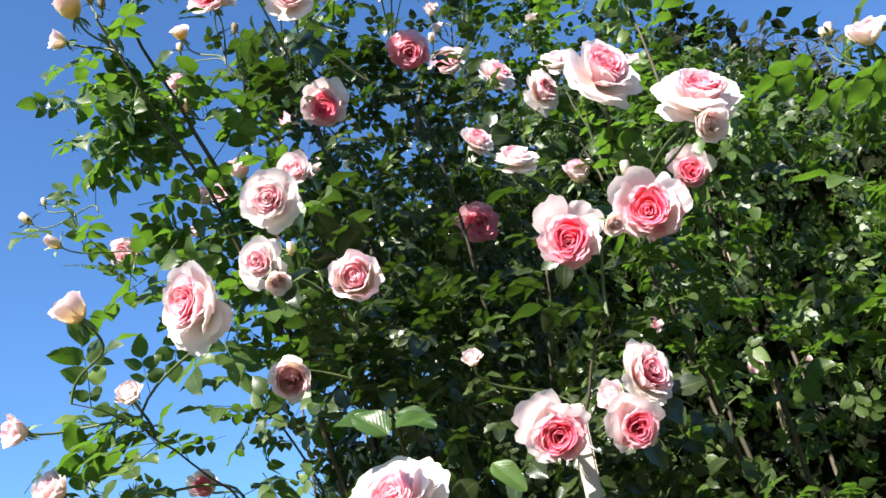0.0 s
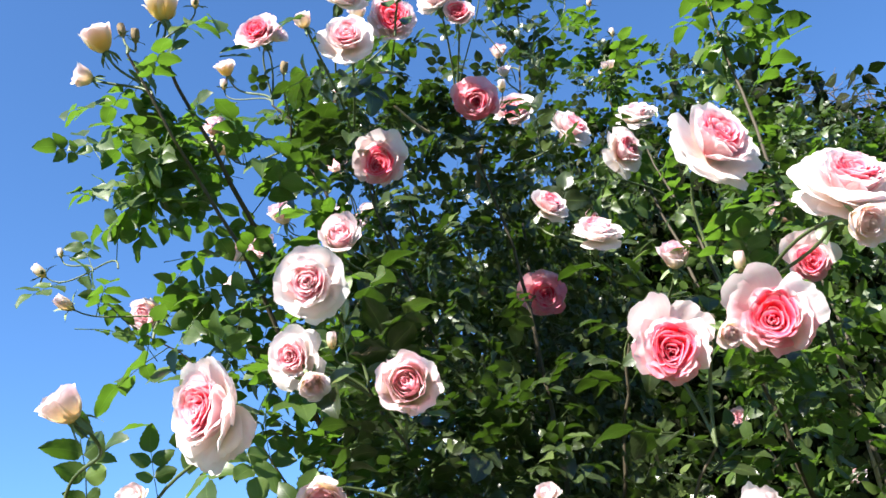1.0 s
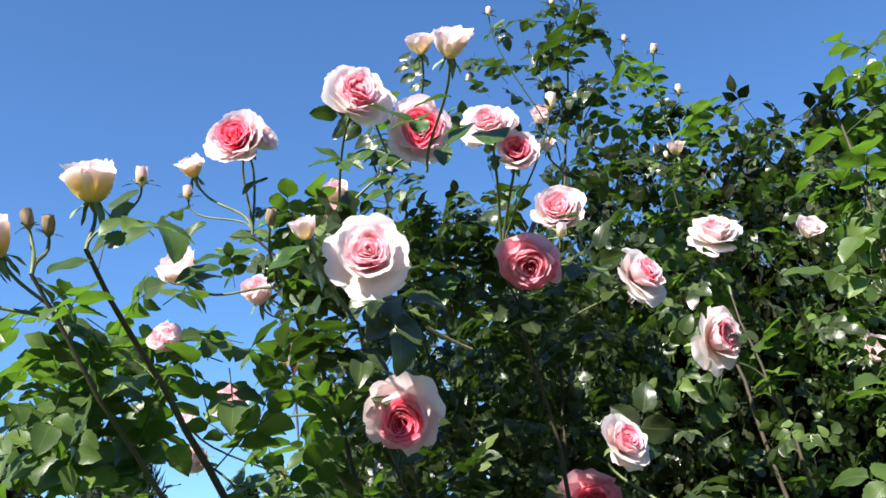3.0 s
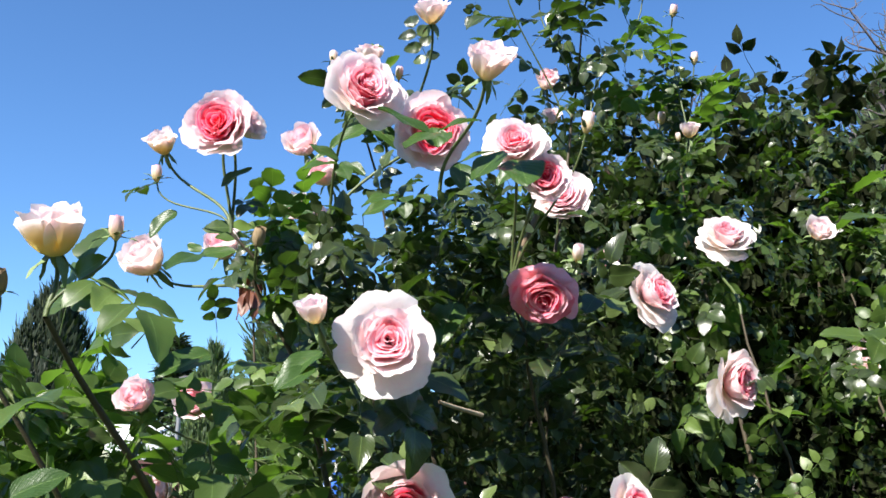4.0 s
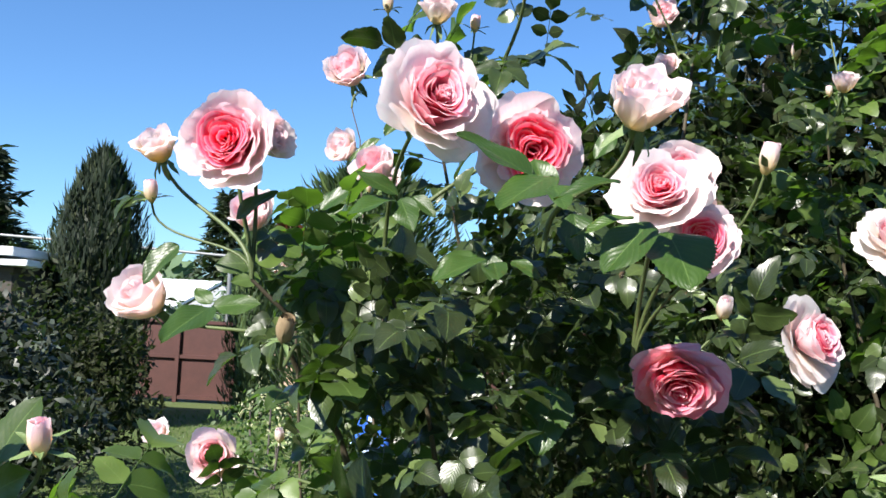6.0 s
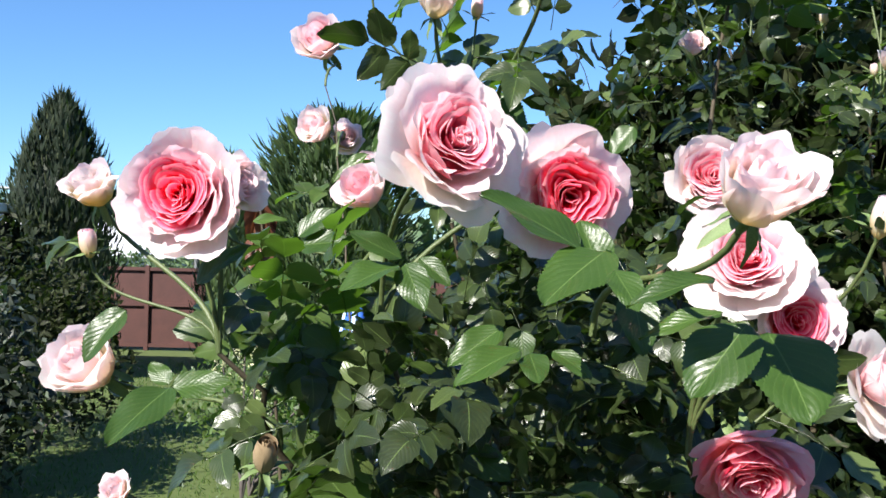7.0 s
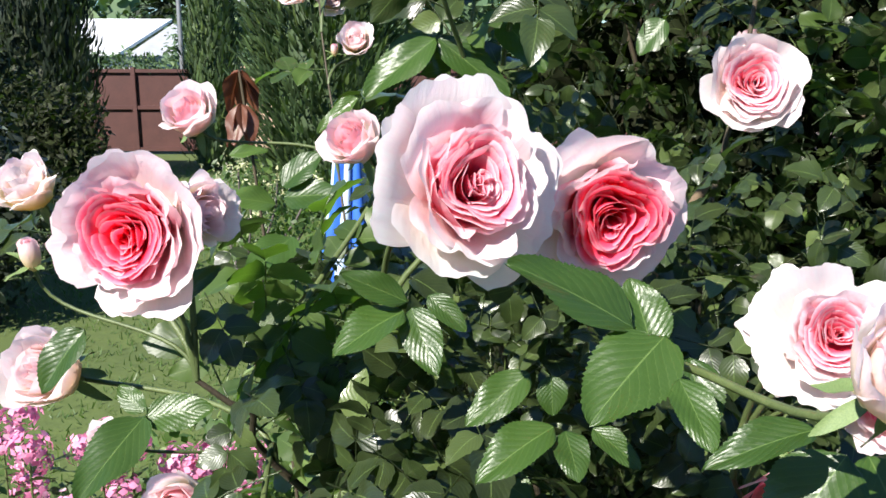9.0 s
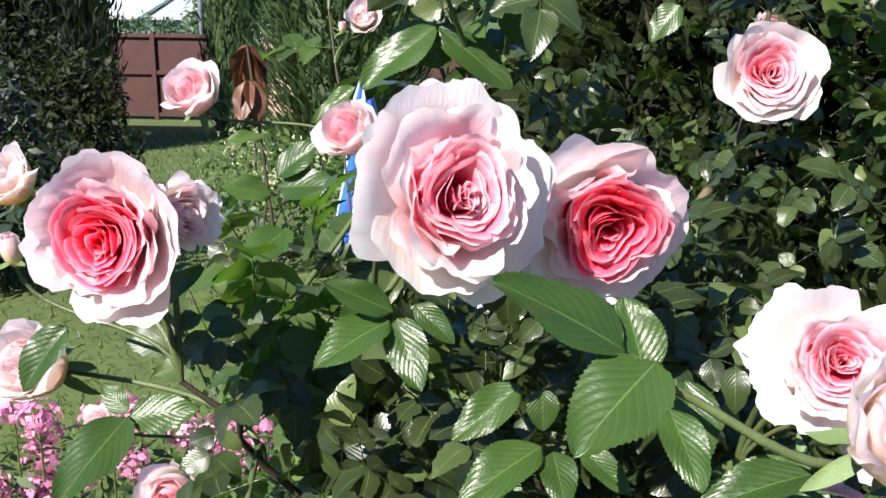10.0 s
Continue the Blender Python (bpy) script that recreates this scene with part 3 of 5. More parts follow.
def cane(bush, foot, bend, shoulder, tip, thick=0.009):
    pts = curve(foot, bend, shoulder, tip, 26)
    wob = np.cumsum(stem_rng.normal(0, 0.006, pts.shape), axis=0)
    pts = pts + wob * np.linspace(0, 1, 26)[:, None]
    CANES[bush].append(pts)
    link_tube("cane", pts, (thick * 1.0, thick * 0.75, thick * 0.28), bush, BROWN_STEM, 7)
    return pts


def leaf_part(bush, at, along, normal, size):
    stray = at[0] > 0.3 and at[1] < 1.06 and at[2] > 1.06 or at[0] < -0.40 and at[1] > 1.85 and 1.48 < at[2] < 1.72
    if leaf_count[bush] >= 290 or stray:
        return
    leaf_count[bush] += 1
    me = (LEAF_MESHES if bush is BUSH_MID else SUNLIT_MESHES)[int(stem_rng.integers(len(LEAF_MESHES)))]
    put(new("leaf", me), bush, Matrix.Translation(at) @ frame_of(along, normal).to_4x4() @ Matrix.Scale(size, 4)).parent = bush


def leaves_along(bush, pts, first, step, size=1.0, last=0.0):
    """Leaves on alternate sides of a stem, counted from its tip."""
    seg = np.linalg.norm(np.diff(pts, axis=0), axis=1)
    run = np.concatenate([[0], np.cumsum(seg)])
    total, d, side = run[-1], first, stem_rng.uniform(0, 6.3)
    while d < total - last:
        s = total - d
        p = Vector([float(np.interp(s, run, pts[:, k])) for k in range(3)])
        i = min(int(np.searchsorted(run, s)), len(pts) - 1)
        tang = Vector(pts[i] - pts[i - 1]).normalized()
        a = tang.orthogonal().normalized()
        out = Matrix.Rotation(side, 3, tang) @ a
        if not clear_of_blooms(np.array([tuple(p + out * 0.06)]), 0.4, 0.03)[0]:
            d += step * 0.5
            side += 2.4
            continue
        along = (out + tang * 0.35 + Vector((0, -0.15, 0.05))).normalized()
        normal = Vector((-0.18, -0.25, 0.95)) + Vector(stem_rng.normal(0, 0.28, 3))
        leaf_part(bush, p, along, normal, size * stem_rng.uniform(0.8, 1.2))
        d += step * stem_rng.uniform(0.7, 1.3)
        side += 2.4


def bush_for(x):
    return BUSH_LEFT if x < -0.22 else (BUSH_MID if x < 0.36 else BUSH_RIGHT)


kind_count = {k: 0 for k in COUNTS}
FACES, LEAFY_STEMS = [], []
LOW_AIR, MID_AIR, HIGH_AIR = np.array((0.12, -0.02, 0.50)), np.array((-0.03, 0.36, 1.40)), np.array((-0.16, 0.92, 2.02))


def clear_of_blooms(p, reach=0.32, margin=0.03):
    """Which places leave the open air before each bloom free, so that it stands out of the leaves."""
    ok = np.ones(len(p), dtype=bool)
    for at, wide in FACES:
        for air in ((LOW_AIR, MID_AIR) if at[2] < 1.55 else (MID_AIR, HIGH_AIR)):
            d = air - at
            d /= np.linalg.norm(d)
            rel = p - at
            s = rel @ d
            off = np.linalg.norm(rel - s[:, None] * d, axis=1)
            ok &= ~((s > -0.3 * wide) & (s < reach) & (off < 0.5 * wide + margin))
    return ok


def bloom(kind, at, wide, az, el, root=None, leaves=True, bush=None, spin=None):
    """A rose on its stem. wide: metres across; az: degrees the face turns to +x from -y; el: degrees it looks up."""
    bush = bush or bush_for(at[0])
    a, e = radians(az), radians(el)
    axis = Vector((math.sin(a) * math.cos(e), -math.cos(a) * math.cos(e), math.sin(e)))
    i = kind_count[kind] % COUNTS[kind]
    kind_count[kind] += 1
    y = (Vector((0, 0, 1)) - axis * axis.z)
    if y.length < 0.05:
        y = Vector((0, 1, 0)) - axis * axis.y
    turn = frame_of(y, axis)
    spin = stem_rng.uniform(-0.6, 0.6) if spin is None else radians(spin)
    m = Matrix.Translation(at) @ turn.to_4x4() @ Matrix.Rotation(spin, 4, "Z") @ Matrix.Scale(wide / 2, 4)
    body = part("rosebud" if kind in ("bud", "spent") else "rose_bloom", CALYX[kind][i % 3], SEPAL, bush, LABELS[kind])
    put(body, bush, m)
    outer, heart = BLOOMS[kind, i, at[2] > 1.8 and at[1] < 1.75 or at[1] < 1.15 and wide > 0.085]
    for me in outer:
        part("petal", me, PETAL, body)
    part("heart", heart, PETAL, body)
    # the stem
    scale = wide / 2
    neck = Vector(at) - axis * 0.84 * scale
    if root is None:
        best, root = 9e9, neck + Vector((0.02, 0.15, -0.3))
        for pts in CANES[bush]:
            for p in pts[4:]:
                rise = neck.z - p[2]
                if rise < 0.03:
                    continue
                d = (Vector(p) - neck).length + abs(rise - 0.2) * 0.4
                if d < best:
                    best, root = d, Vector(p)
    root = Vector(root)
    reach = (neck - root).length
    k = min(0.10, reach * 0.35)
    pts = curve(root, root + Vector((0, 0, 1)) * k, neck - axis * k, neck + axis * 0.05 * scale, 14)
    thick = 0.0013 if kind == "bud" else 0.0020
    link_tube("flower_stem", pts, (thick * 1.3, thick), bush, GREEN_STEM, 6)
    if kind not in ("bud", "spent") and not (at[0] < -0.2 and at[1] > 1.85):
        FACES.append((np.array(at), wide))
    if leaves:
        LEAFY_STEMS.append((bush, pts, 0.055 if kind != "bud" else 0.04, 0.055, 0.95, 0.0))
    return body


# main canes
cane(BUSH_LEFT, (-0.12, 1.88, 0), (-0.14, 1.82, 0.9), (-0.24, 1.55, 1.35), (-0.40, 1.17, 1.62), 0.0095)
cane(BUSH_LEFT, (-0.08, 1.84, 0), (-0.10, 1.75, 0.8), (-0.25, 1.50, 1.15), (-0.47, 1.18, 1.56), 0.0075)
cane(BUSH_LEFT, (-0.05, 1.86, 0), (-0.12, 1.75, 0.7), (-0.26, 1.55, 1.10), (-0.55, 1.38, 1.26), 0.0034)
cane(BUSH_LEFT, (-0.10, 1.90, 0), (-0.10, 1.95, 1.2), (-0.25, 1.63, 1.70), (-0.372, 1.555, 1.865), 0.0072)
cane(BUSH_LEFT, (-0.06, 1.80, 0), (-0.15, 1.60, 0.6), (-0.30, 1.35, 0.85), (-0.55, 1.20, 0.92), 0.0034)
cane(BUSH_LEFT, (-0.10, 1.95, 0), (-0.15, 2.10, 1.0), (-0.30, 2.25, 1.70), (-0.38, 2.45, 2.18), 0.0039)
cane(BUSH_MID, (0.10, 2.05, 0), (0.05, 1.80, 0.7), (-0.02, 1.80, 1.30), (-0.14, 1.62, 1.80), 0.0078)
cane(BUSH_MID, (0.15, 2.00, 0), (0.12, 1.65, 0.4), (0.05, 1.30, 0.70), (-0.08, 1.16, 0.98), 0.0065)
cane(BUSH_MID, (0.18, 2.02, 0), (0.20, 1.65, 0.4), (0.22, 1.30, 0.65), (0.28, 1.18, 0.90), 0.0065)
cane(BUSH_MID, (0.20, 2.10, 0), (0.18, 1.95, 0.8), (0.17, 1.90, 1.35), (0.06, 1.60, 1.74), 0.0072)
cane(BUSH_MID, (0.16, 2.12, 0), (0.15, 2.15, 1.0), (0.18, 2.05, 1.80), (0.22, 2.02, 2.40), 0.0065)
cane(BUSH_MID, (0.12, 2.06, 0), (0.05, 1.85, 0.8), (0.00, 1.62, 1.15), (-0.10, 1.42, 1.50), 0.0059)
cane(BUSH_MID, (0.16, 2.10, 0), (0.05, 2.10, 1.1), (-0.08, 1.95, 1.75), (-0.14, 1.80, 2.08), 0.0059)
cane(BUSH_MID, (0.22, 2.08, 0), (0.25, 1.90, 0.7), (0.26, 1.60, 1.10), (0.25, 1.50, 1.30), 0.0059)
cane(BUSH_RIGHT, (0.70, 1.95, 0), (0.62, 1.70, 0.5), (0.48, 1.30, 0.75), (0.42, 1.18, 1.10), 0.0072)
cane(BUSH_RIGHT, (0.72, 1.95, 0), (0.70, 1.60, 0.6), (0.64, 1.45, 1.30), (0.60, 1.50, 1.96), 0.0065)
cane(BUSH_RIGHT, (0.76, 1.98, 0), (0.68, 1.90, 0.9), (0.52, 1.85, 1.40), (0.42, 1.90, 1.80), 0.0065)
cane(BUSH_RIGHT, (0.80, 2.00, 0), (0.70, 2.20, 1.1), (0.50, 2.20, 1.80), (0.46, 2.12, 2.12), 0.0065)
cane(BUSH_RIGHT, (0.80, 1.95, 0), (0.90, 2.00, 0.8), (0.90, 2.15, 1.40), (0.80, 2.20, 1.90), 0.0065)
cane(BUSH_RIGHT, (0.74, 1.92, 0), (0.80, 1.50, 0.5), (0.78, 1.20, 0.85), (0.79, 1.14, 1.18), 0.0059)
# blooms, low ones first
bloom("deep", (0.212, 1.035, 0.708), 0.089, -5, -24)
bloom("deep", (0.318, 1.090, 0.715), 0.078, 5, -20)
bloom("open", (0.352, 1.125, 0.790), 0.089, 32, 4)
bloom("cup", (0.298, 1.095, 0.758), 0.050, -40, 10, leaves=False)
bloom("pale", (0.021, 0.885, 0.628), 0.111, -10, 25)
bloom("blush", (-0.135, 1.115, 0.868), 0.078, 15, -32)
bloom("open", (-0.230, 1.000, 0.952), 0.109, -32, -8)
bloom("cup", (-0.400, 1.007, 0.975), 0.066, -50, 40)
bloom("pale", (-0.152, 1.057, 1.025), 0.072, -8, -14)
bloom("cup", (-0.128, 1.045, 0.988), 0.045, 30, -45, leaves=False)
bloom("bud", (-0.112, 1.082, 1.050), 0.026, 10, 55)
bloom("pale", (-0.120, 1.003, 1.092), 0.084, 0, -16)
bloom("blush", (-0.150, 1.330, 1.333), 0.086, 10, 5)
bloom("blush", (-0.020, 1.061, 0.978), 0.088, 0, -12)
bloom("deep", (0.287, 1.108, 1.004), 0.094, 2, -20)
bloom("deep", (0.409, 1.093, 1.020), 0.100, -14, -12)
bloom("cup", (0.352, 1.085, 1.005), 0.042, 10, -40, leaves=False)
bloom("deep", (0.542, 1.312, 1.186), 0.080, 0, -10)
bloom("open", (0.481, 0.945, 1.104), 0.105, 10, 22)
bloom("cup", (0.472, 0.925, 1.045), 0.054, 15, -35, leaves=False)
bloom("open", (0.395, 1.090, 1.268), 0.122, 22, 8)
bloom("bud", (0.400, 1.144, 1.118), 0.034, 0, 60)
bloom("blush", (0.350, 1.281, 1.204), 0.064, 5, 35)
bloom("pale", (0.260, 1.400, 1.328), 0.086, 8, 32)
bloom("deep", (-0.082, 1.343, 1.476), 0.096, 6, -26)
bloom("coral", (0.181, 1.848, 1.433), 0.093, -8, -24)
bloom("open", (0.199, 1.545, 1.472), 0.074, 30, 18)
bloom("open", (0.372, 1.655, 1.640), 0.098, 38, 6)
bloom("open", (0.284, 1.757, 1.785), 0.100, 40, 15)
bloom("pale", (0.466, 1.950, 1.933), 0.098, 10, 42)
bloom("cup", (0.700, 2.100, 1.988), 0.066, 0, 30)
bloom("cup", (0.829, 2.224, 1.753), 0.088, -10, 20)
bloom("coral", (0.088, 1.560, 1.742), 0.088, -4, -34)
bloom("blush", (0.387, 2.647, 2.043), 0.075, 0, 0)
bloom("blush", (0.600, 1.870, 1.252), 0.058, 0, -5)
bloom("blush", (0.551, 2.038, 1.176), 0.055, 10, 0)
bloom("cup", (0.788, 2.138, 1.052), 0.062, 0, 25)
bloom("cup", (0.868, 2.006, 1.007), 0.044, 0, 10)
bloom("cup", (0.122, 1.098, 0.844), 0.034, 0, 30, leaves=False)
bloom("cup", (0.806, 1.100, 1.257), 0.068, -20, 45)
bloom("bud", (0.757, 1.109, 1.282), 0.028, 0, 70)
bloom("bud", (0.785, 1.188, 1.332), 0.026, 0, 70)
# the long arching canes
bloom("yellow", (-0.486, 1.132, 1.632), 0.070, -22, 42)
bloom("cup", (-0.510, 1.145, 1.575), 0.048, -60, 10, leaves=False)
bloom("yellow", (-0.398, 1.155, 1.704), 0.074, -10, 66)
bloom("bud", (-0.345, 1.160, 1.711), 0.028, 5, 72)
bloom("spent", (-0.443, 1.163, 1.659), 0.030, 10, 60, leaves=False)
bloom("spent", (-0.460, 1.150, 1.662), 0.028, -30, 70, leaves=False)
bloom("spent", (-0.268, 1.420, 1.770), 0.032, 20, 60, leaves=False)
bloom("bud", (-0.710, 1.434, 1.401), 0.036, -60, 40, (-0.55, 1.40, 1.37))
bloom("bud", (-0.672, 1.425, 1.428), 0.022, -30, 70, (-0.60, 1.41, 1.375), leaves=False)
bloom("bud", (-0.601, 1.338, 1.280), 0.042, -40, 20, (-0.45, 1.40, 1.24))
bloom("blush", (-0.525, 1.480, 1.315), 0.075, -15, -25)
bloom("cup", (-0.401, 1.589, 1.475), 0.056, -20, 10)
bloom("blush", (-0.358, 1.316, 1.572), 0.052, -10, 20)
bloom("blush", (-0.596, 1.240, 0.901), 0.060, -30, 0)
bloom("cup", (-0.558, 1.288, 0.812), 0.072, -20, 20)
bloom("cup", (-0.404, 1.210, 0.918), 0.050, 0, 20)
bloom("deep", (-0.380, 1.469, 0.827), 0.052, 0, 10)
bloom("hot", (-0.345, 1.500, 1.942), 0.088, -8, 4, leaves=False)
bloom("yellow", (-0.450, 1.604, 1.950), 0.056, -18, 48, leaves=False)
bloom("bud", (-0.452, 1.600, 1.903), 0.030, -10, 75, leaves=False)
# stands in for one loose white guard petal of the hot pink rose
bloom("cup", (-0.315, 1.518, 1.950), 0.052, 55, 10, leaves=False)
bloom("blush", (-0.500, 2.235, 1.950), 0.100, -10, 35, leaves=False)
bloom("cup", (-0.474, 1.665, 1.795), 0.088, -22, 28, leaves=False)
bloom("blush", (-0.424, 1.812, 1.603), 0.085, 0, 15)
bloom("blush", (-0.387, 2.515, 2.285), 0.115, -20, 20, leaves=False)
bloom("cup", (-0.400, 2.600, 2.140), 0.096, -30, 15, leaves=False)
bloom("cup", (-0.350, 2.640, 2.125), 0.084, 10, 10, leaves=False)
bloom("cup", (-0.292, 2.441, 2.050), 0.068, 0, 30, leaves=False)
bloom("bud", (-0.325, 2.440, 2.035), 0.024, 0, 70)
bloom("bud", (-0.452, 2.348, 1.560), 0.036, 0, 60)
bloom("bud", (-0.297, 1.936, 1.724), 0.032, 0, 70)
bloom("cup", (-0.544, 1.954, 1.606), 0.050, -20, 40)
# the crown of the middle bush
bloom("pale", (-0.100, 1.195, 1.622), 0.096, 4, 0)
bloom("cup", (-0.165, 1.166, 1.643), 0.040, -30, 55)
bloom("rosy", (-0.156, 1.450, 1.976), 0.104, 24, 20, leaves=False)
bloom("hot", (-0.066, 1.525, 1.952), 0.098, 5, -10, leaves=False)
bloom("blush", (-0.238, 1.765, 1.964), 0.070, -25, 30, leaves=False)
bloom("full", (0.172, 1.978, 2.006), 0.100, -4, 14)
bloom("wing", (0.036, 1.426, 1.901), 0.077, -8, 22, leaves=False, spin=-95)
bloom("hot", (0.073, 1.440, 1.864), 0.062, 2, 4, leaves=False)
bloom("cup", (-0.008, 1.275, 1.936), 0.064, 8, 44, (-0.055, 1.46, 1.85), leaves=False)
bloom("bud", (0.125, 1.427, 1.931), 0.034, 25, 70, leaves=False)
bloom("cup", (-0.169, 1.690, 2.137), 0.052, 0, 65, (-0.14, 1.78, 2.0))
bloom("bud", (-0.237, 1.788, 2.177), 0.028, -10, 78, (-0.15, 1.80, 2.03))
bloom("bud", (-0.127, 1.812, 2.163), 0.028, 10, 75, (-0.14, 1.80, 2.03))
bloom("cup", (-0.074, 1.645, 2.190), 0.062, -10, 60, (-0.11, 1.80, 2.03))
bloom("blush", (0.155, 2.051, 2.265), 0.060, 10, 30)
bloom("cup", (0.163, 2.035, 2.183), 0.046, -10, 40)
bloom("cup", (0.441, 2.068, 2.177), 0.050, -5, 60)
bloom("bud", (0.420, 2.075, 2.165), 0.022, -30, 70)
bloom("bud", (0.494, 2.302, 2.010), 0.036, 0, 60)
bloom("bud", (0.490, 2.180, 2.385), 0.034, 0, 70, (0.46, 2.14, 2.14))
bloom("bud", (0.451, 2.317, 2.300), 0.038, 0, 70, (0.46, 2.14, 2.14))
bloom("cup", (0.258, 1.988, 2.534), 0.046, 0, 72, (0.22, 2.02, 2.38))
bloom("bud", (0.196, 2.002, 2.523), 0.024, -20, 72, (0.22, 2.02, 2.38))
bloom("bud", (0.289, 2.013, 2.499), 0.026, 20, 72, (0.22, 2.02, 2.38))
bloom("bud", (0.053, 1.931, 2.457), 0.026, 0, 75, (0.19, 2.04, 2.15))
bloom("bud", (0.141, 2.059, 2.453), 0.024, 0, 75, (0.20, 2.03, 2.25))
bloom("bud", (0.369, 2.128, 2.501), 0.024, 10, 75, (0.24, 2.04, 2.2))
bloom("bud", (0.436, 2.138, 2.473), 0.034, 10, 65, (0.46, 2.12, 2.12))
bloom("bud", (0.143, 1.616, 1.810), 0.034, 0, 50)
bloom("bud", (0.610, 1.493, 1.996), 0.034, 0, 70)
bloom("bud", (0.590, 1.500, 1.985), 0.022, -40, 60)


for row in LEAFY_STEMS:
    leaves_along(*row)
for pts in CANES[BUSH_LEFT][:5]:
    leaves_along(BUSH_LEFT, pts, 0.03, 0.065, 1.05, 1.0)
for pts in (CANES[BUSH_RIGHT][1], CANES[BUSH_RIGHT][5]):
    leaves_along(BUSH_RIGHT, pts, 0.04, 0.06, 1.15, 0.8)
for pts in CANES[BUSH_MID]:
    leaves_along(BUSH_MID, pts, 0.05, 0.09, 1.0, 1.2)


def hero_leaf(foot, tip, ratio, bush=None, lean=0.0):
    """A single large leaflet between two places."""
    f, t = Vector(foot), Vector(tip)
    bush = bush or bush_for(f.x)
    along = t - f
    normal = Vector((-0.12 + lean, -0.45, 0.88)) if f.z > 1.8 and f.y < 1.5 else Vector((-0.15 + lean, -0.75, 0.65))
    me = LEAFLET_MESHES[int(stem_rng.integers(len(LEAFLET_MESHES)))]
    s = along.length
    ob = new("leaf", me)
    ob.parent = bush
    put(ob, bush, Matrix.Translation(f) @ frame_of(along, normal).to_4x4() @ Matrix.Diagonal((s * ratio * 0.94, s, s * 0.9, 1)))


# the large leaves in front
hero_leaf((-0.419, 1.600, 1.851), (-0.450, 1.580, 1.814), 0.60)
hero_leaf((-0.068, 1.422, 1.907), (-0.131, 1.422, 1.947), 0.50)
hero_leaf((-0.058, 1.426, 1.894), (-0.066, 1.440, 1.930), 0.75)
hero_leaf((-0.056, 1.409, 1.908), (-0.099, 1.373, 1.881), 0.74)
hero_leaf((-0.056, 1.381, 1.896), (-0.048, 1.346, 1.876), 0.50)
hero_leaf((-0.011, 1.329, 1.893), (-0.060, 1.320, 1.886), 0.40)
hero_leaf((-0.104, 1.453, 1.840), (-0.149, 1.426, 1.827), 0.55)
hero_leaf((-0.098, 1.452, 1.838), (-0.094, 1.421, 1.824), 0.60)
hero_leaf((-0.083, 1.451, 1.840), (-0.060, 1.429, 1.829), 0.50)
hero_leaf((-0.189, 1.499, 1.894), (-0.229, 1.470, 1.884), 0.62)
hero_leaf((-0.187, 1.501, 1.899), (-0.225, 1.493, 1.919), 0.45)
hero_leaf((-0.185, 1.500, 1.896), (-0.171, 1.468, 1.867), 0.55)
hero_leaf((-0.175, 1.513, 1.900), (-0.153, 1.497, 1.884), 0.50)
hero_leaf((-0.378, 1.591, 1.789), (-0.407, 1.527, 1.761), 0.55)
hero_leaf((-0.378, 1.590, 1.788), (-0.330, 1.588, 1.797), 0.60)
hero_leaf((-0.379, 1.591, 1.791), (-0.400, 1.602, 1.808), 0.60)
hero_leaf((-0.350, 1.556, 1.875), (-0.316, 1.556, 1.909), 0.45)
hero_leaf((-0.169, 1.770, 2.054), (-0.229, 1.744, 2.009), 0.50)
hero_leaf((-0.168, 1.770, 2.053), (-0.107, 1.756, 2.008), 0.45)
hero_leaf((-0.115, 1.799, 2.073), (-0.073, 1.775, 2.031), 0.60)
hero_leaf((-0.235, 1.773, 2.004), (-0.272, 1.766, 1.976), 0.35)
hero_leaf((0.087, 2.022, 2.075), (0.055, 2.018, 2.039), 0.70)
hero_leaf((-0.313, 1.822, 1.918), (-0.276, 1.823, 1.952), 0.60)
hero_leaf((-0.311, 1.820, 1.909), (-0.257, 1.799, 1.917), 0.60)
hero_leaf((-0.318, 1.818, 1.902), (-0.353, 1.792, 1.918), 0.60)
hero_leaf((-0.298, 1.785, 1.879), (-0.329, 1.731, 1.860), 0.60)
hero_leaf((-0.381, 1.913, 1.936), (-0.343, 1.923, 1.944), 0.40)
hero_leaf((0.016, 1.357, 1.868), (-0.020, 1.340, 1.829), 0.80)
hero_leaf((0.032, 1.370, 1.862), (0.044, 1.322, 1.824), 0.88)
hero_leaf((0.007, 1.372, 1.873), (-0.042, 1.375, 1.862), 0.36)
hero_leaf((-0.032, 1.448, 1.883), (-0.026, 1.420, 1.845), 0.60)
hero_leaf((-0.030, 1.557, 1.728), (-0.052, 1.523, 1.673), 0.75)
hero_leaf((-0.112, 1.511, 1.851), (-0.152, 1.491, 1.825), 0.50)
hero_leaf((-0.099, 1.511, 1.849), (-0.097, 1.502, 1.826), 0.80)
hero_leaf((-0.132, 1.612, 1.739), (-0.100, 1.590, 1.719), 0.70)
hero_leaf((-0.281, 0.864, 1.490), (-0.256, 0.874, 1.505), 0.70)
hero_leaf((-0.253, 1.166, 1.604), (-0.291, 1.137, 1.587), 0.60)
hero_leaf((-0.149, 1.111, 1.602), (-0.185, 1.087, 1.577), 0.45)
hero_leaf((-0.255, 1.182, 1.601), (-0.295, 1.152, 1.587), 0.50)
hero_leaf((-0.152, 1.100, 1.588), (-0.181, 1.077, 1.571), 0.50)
hero_leaf((0.018, 0.899, 0.730), (-0.035, 0.872, 0.720), 0.60)
hero_leaf((0.029, 0.900, 0.729), (0.076, 0.889, 0.709), 0.60)
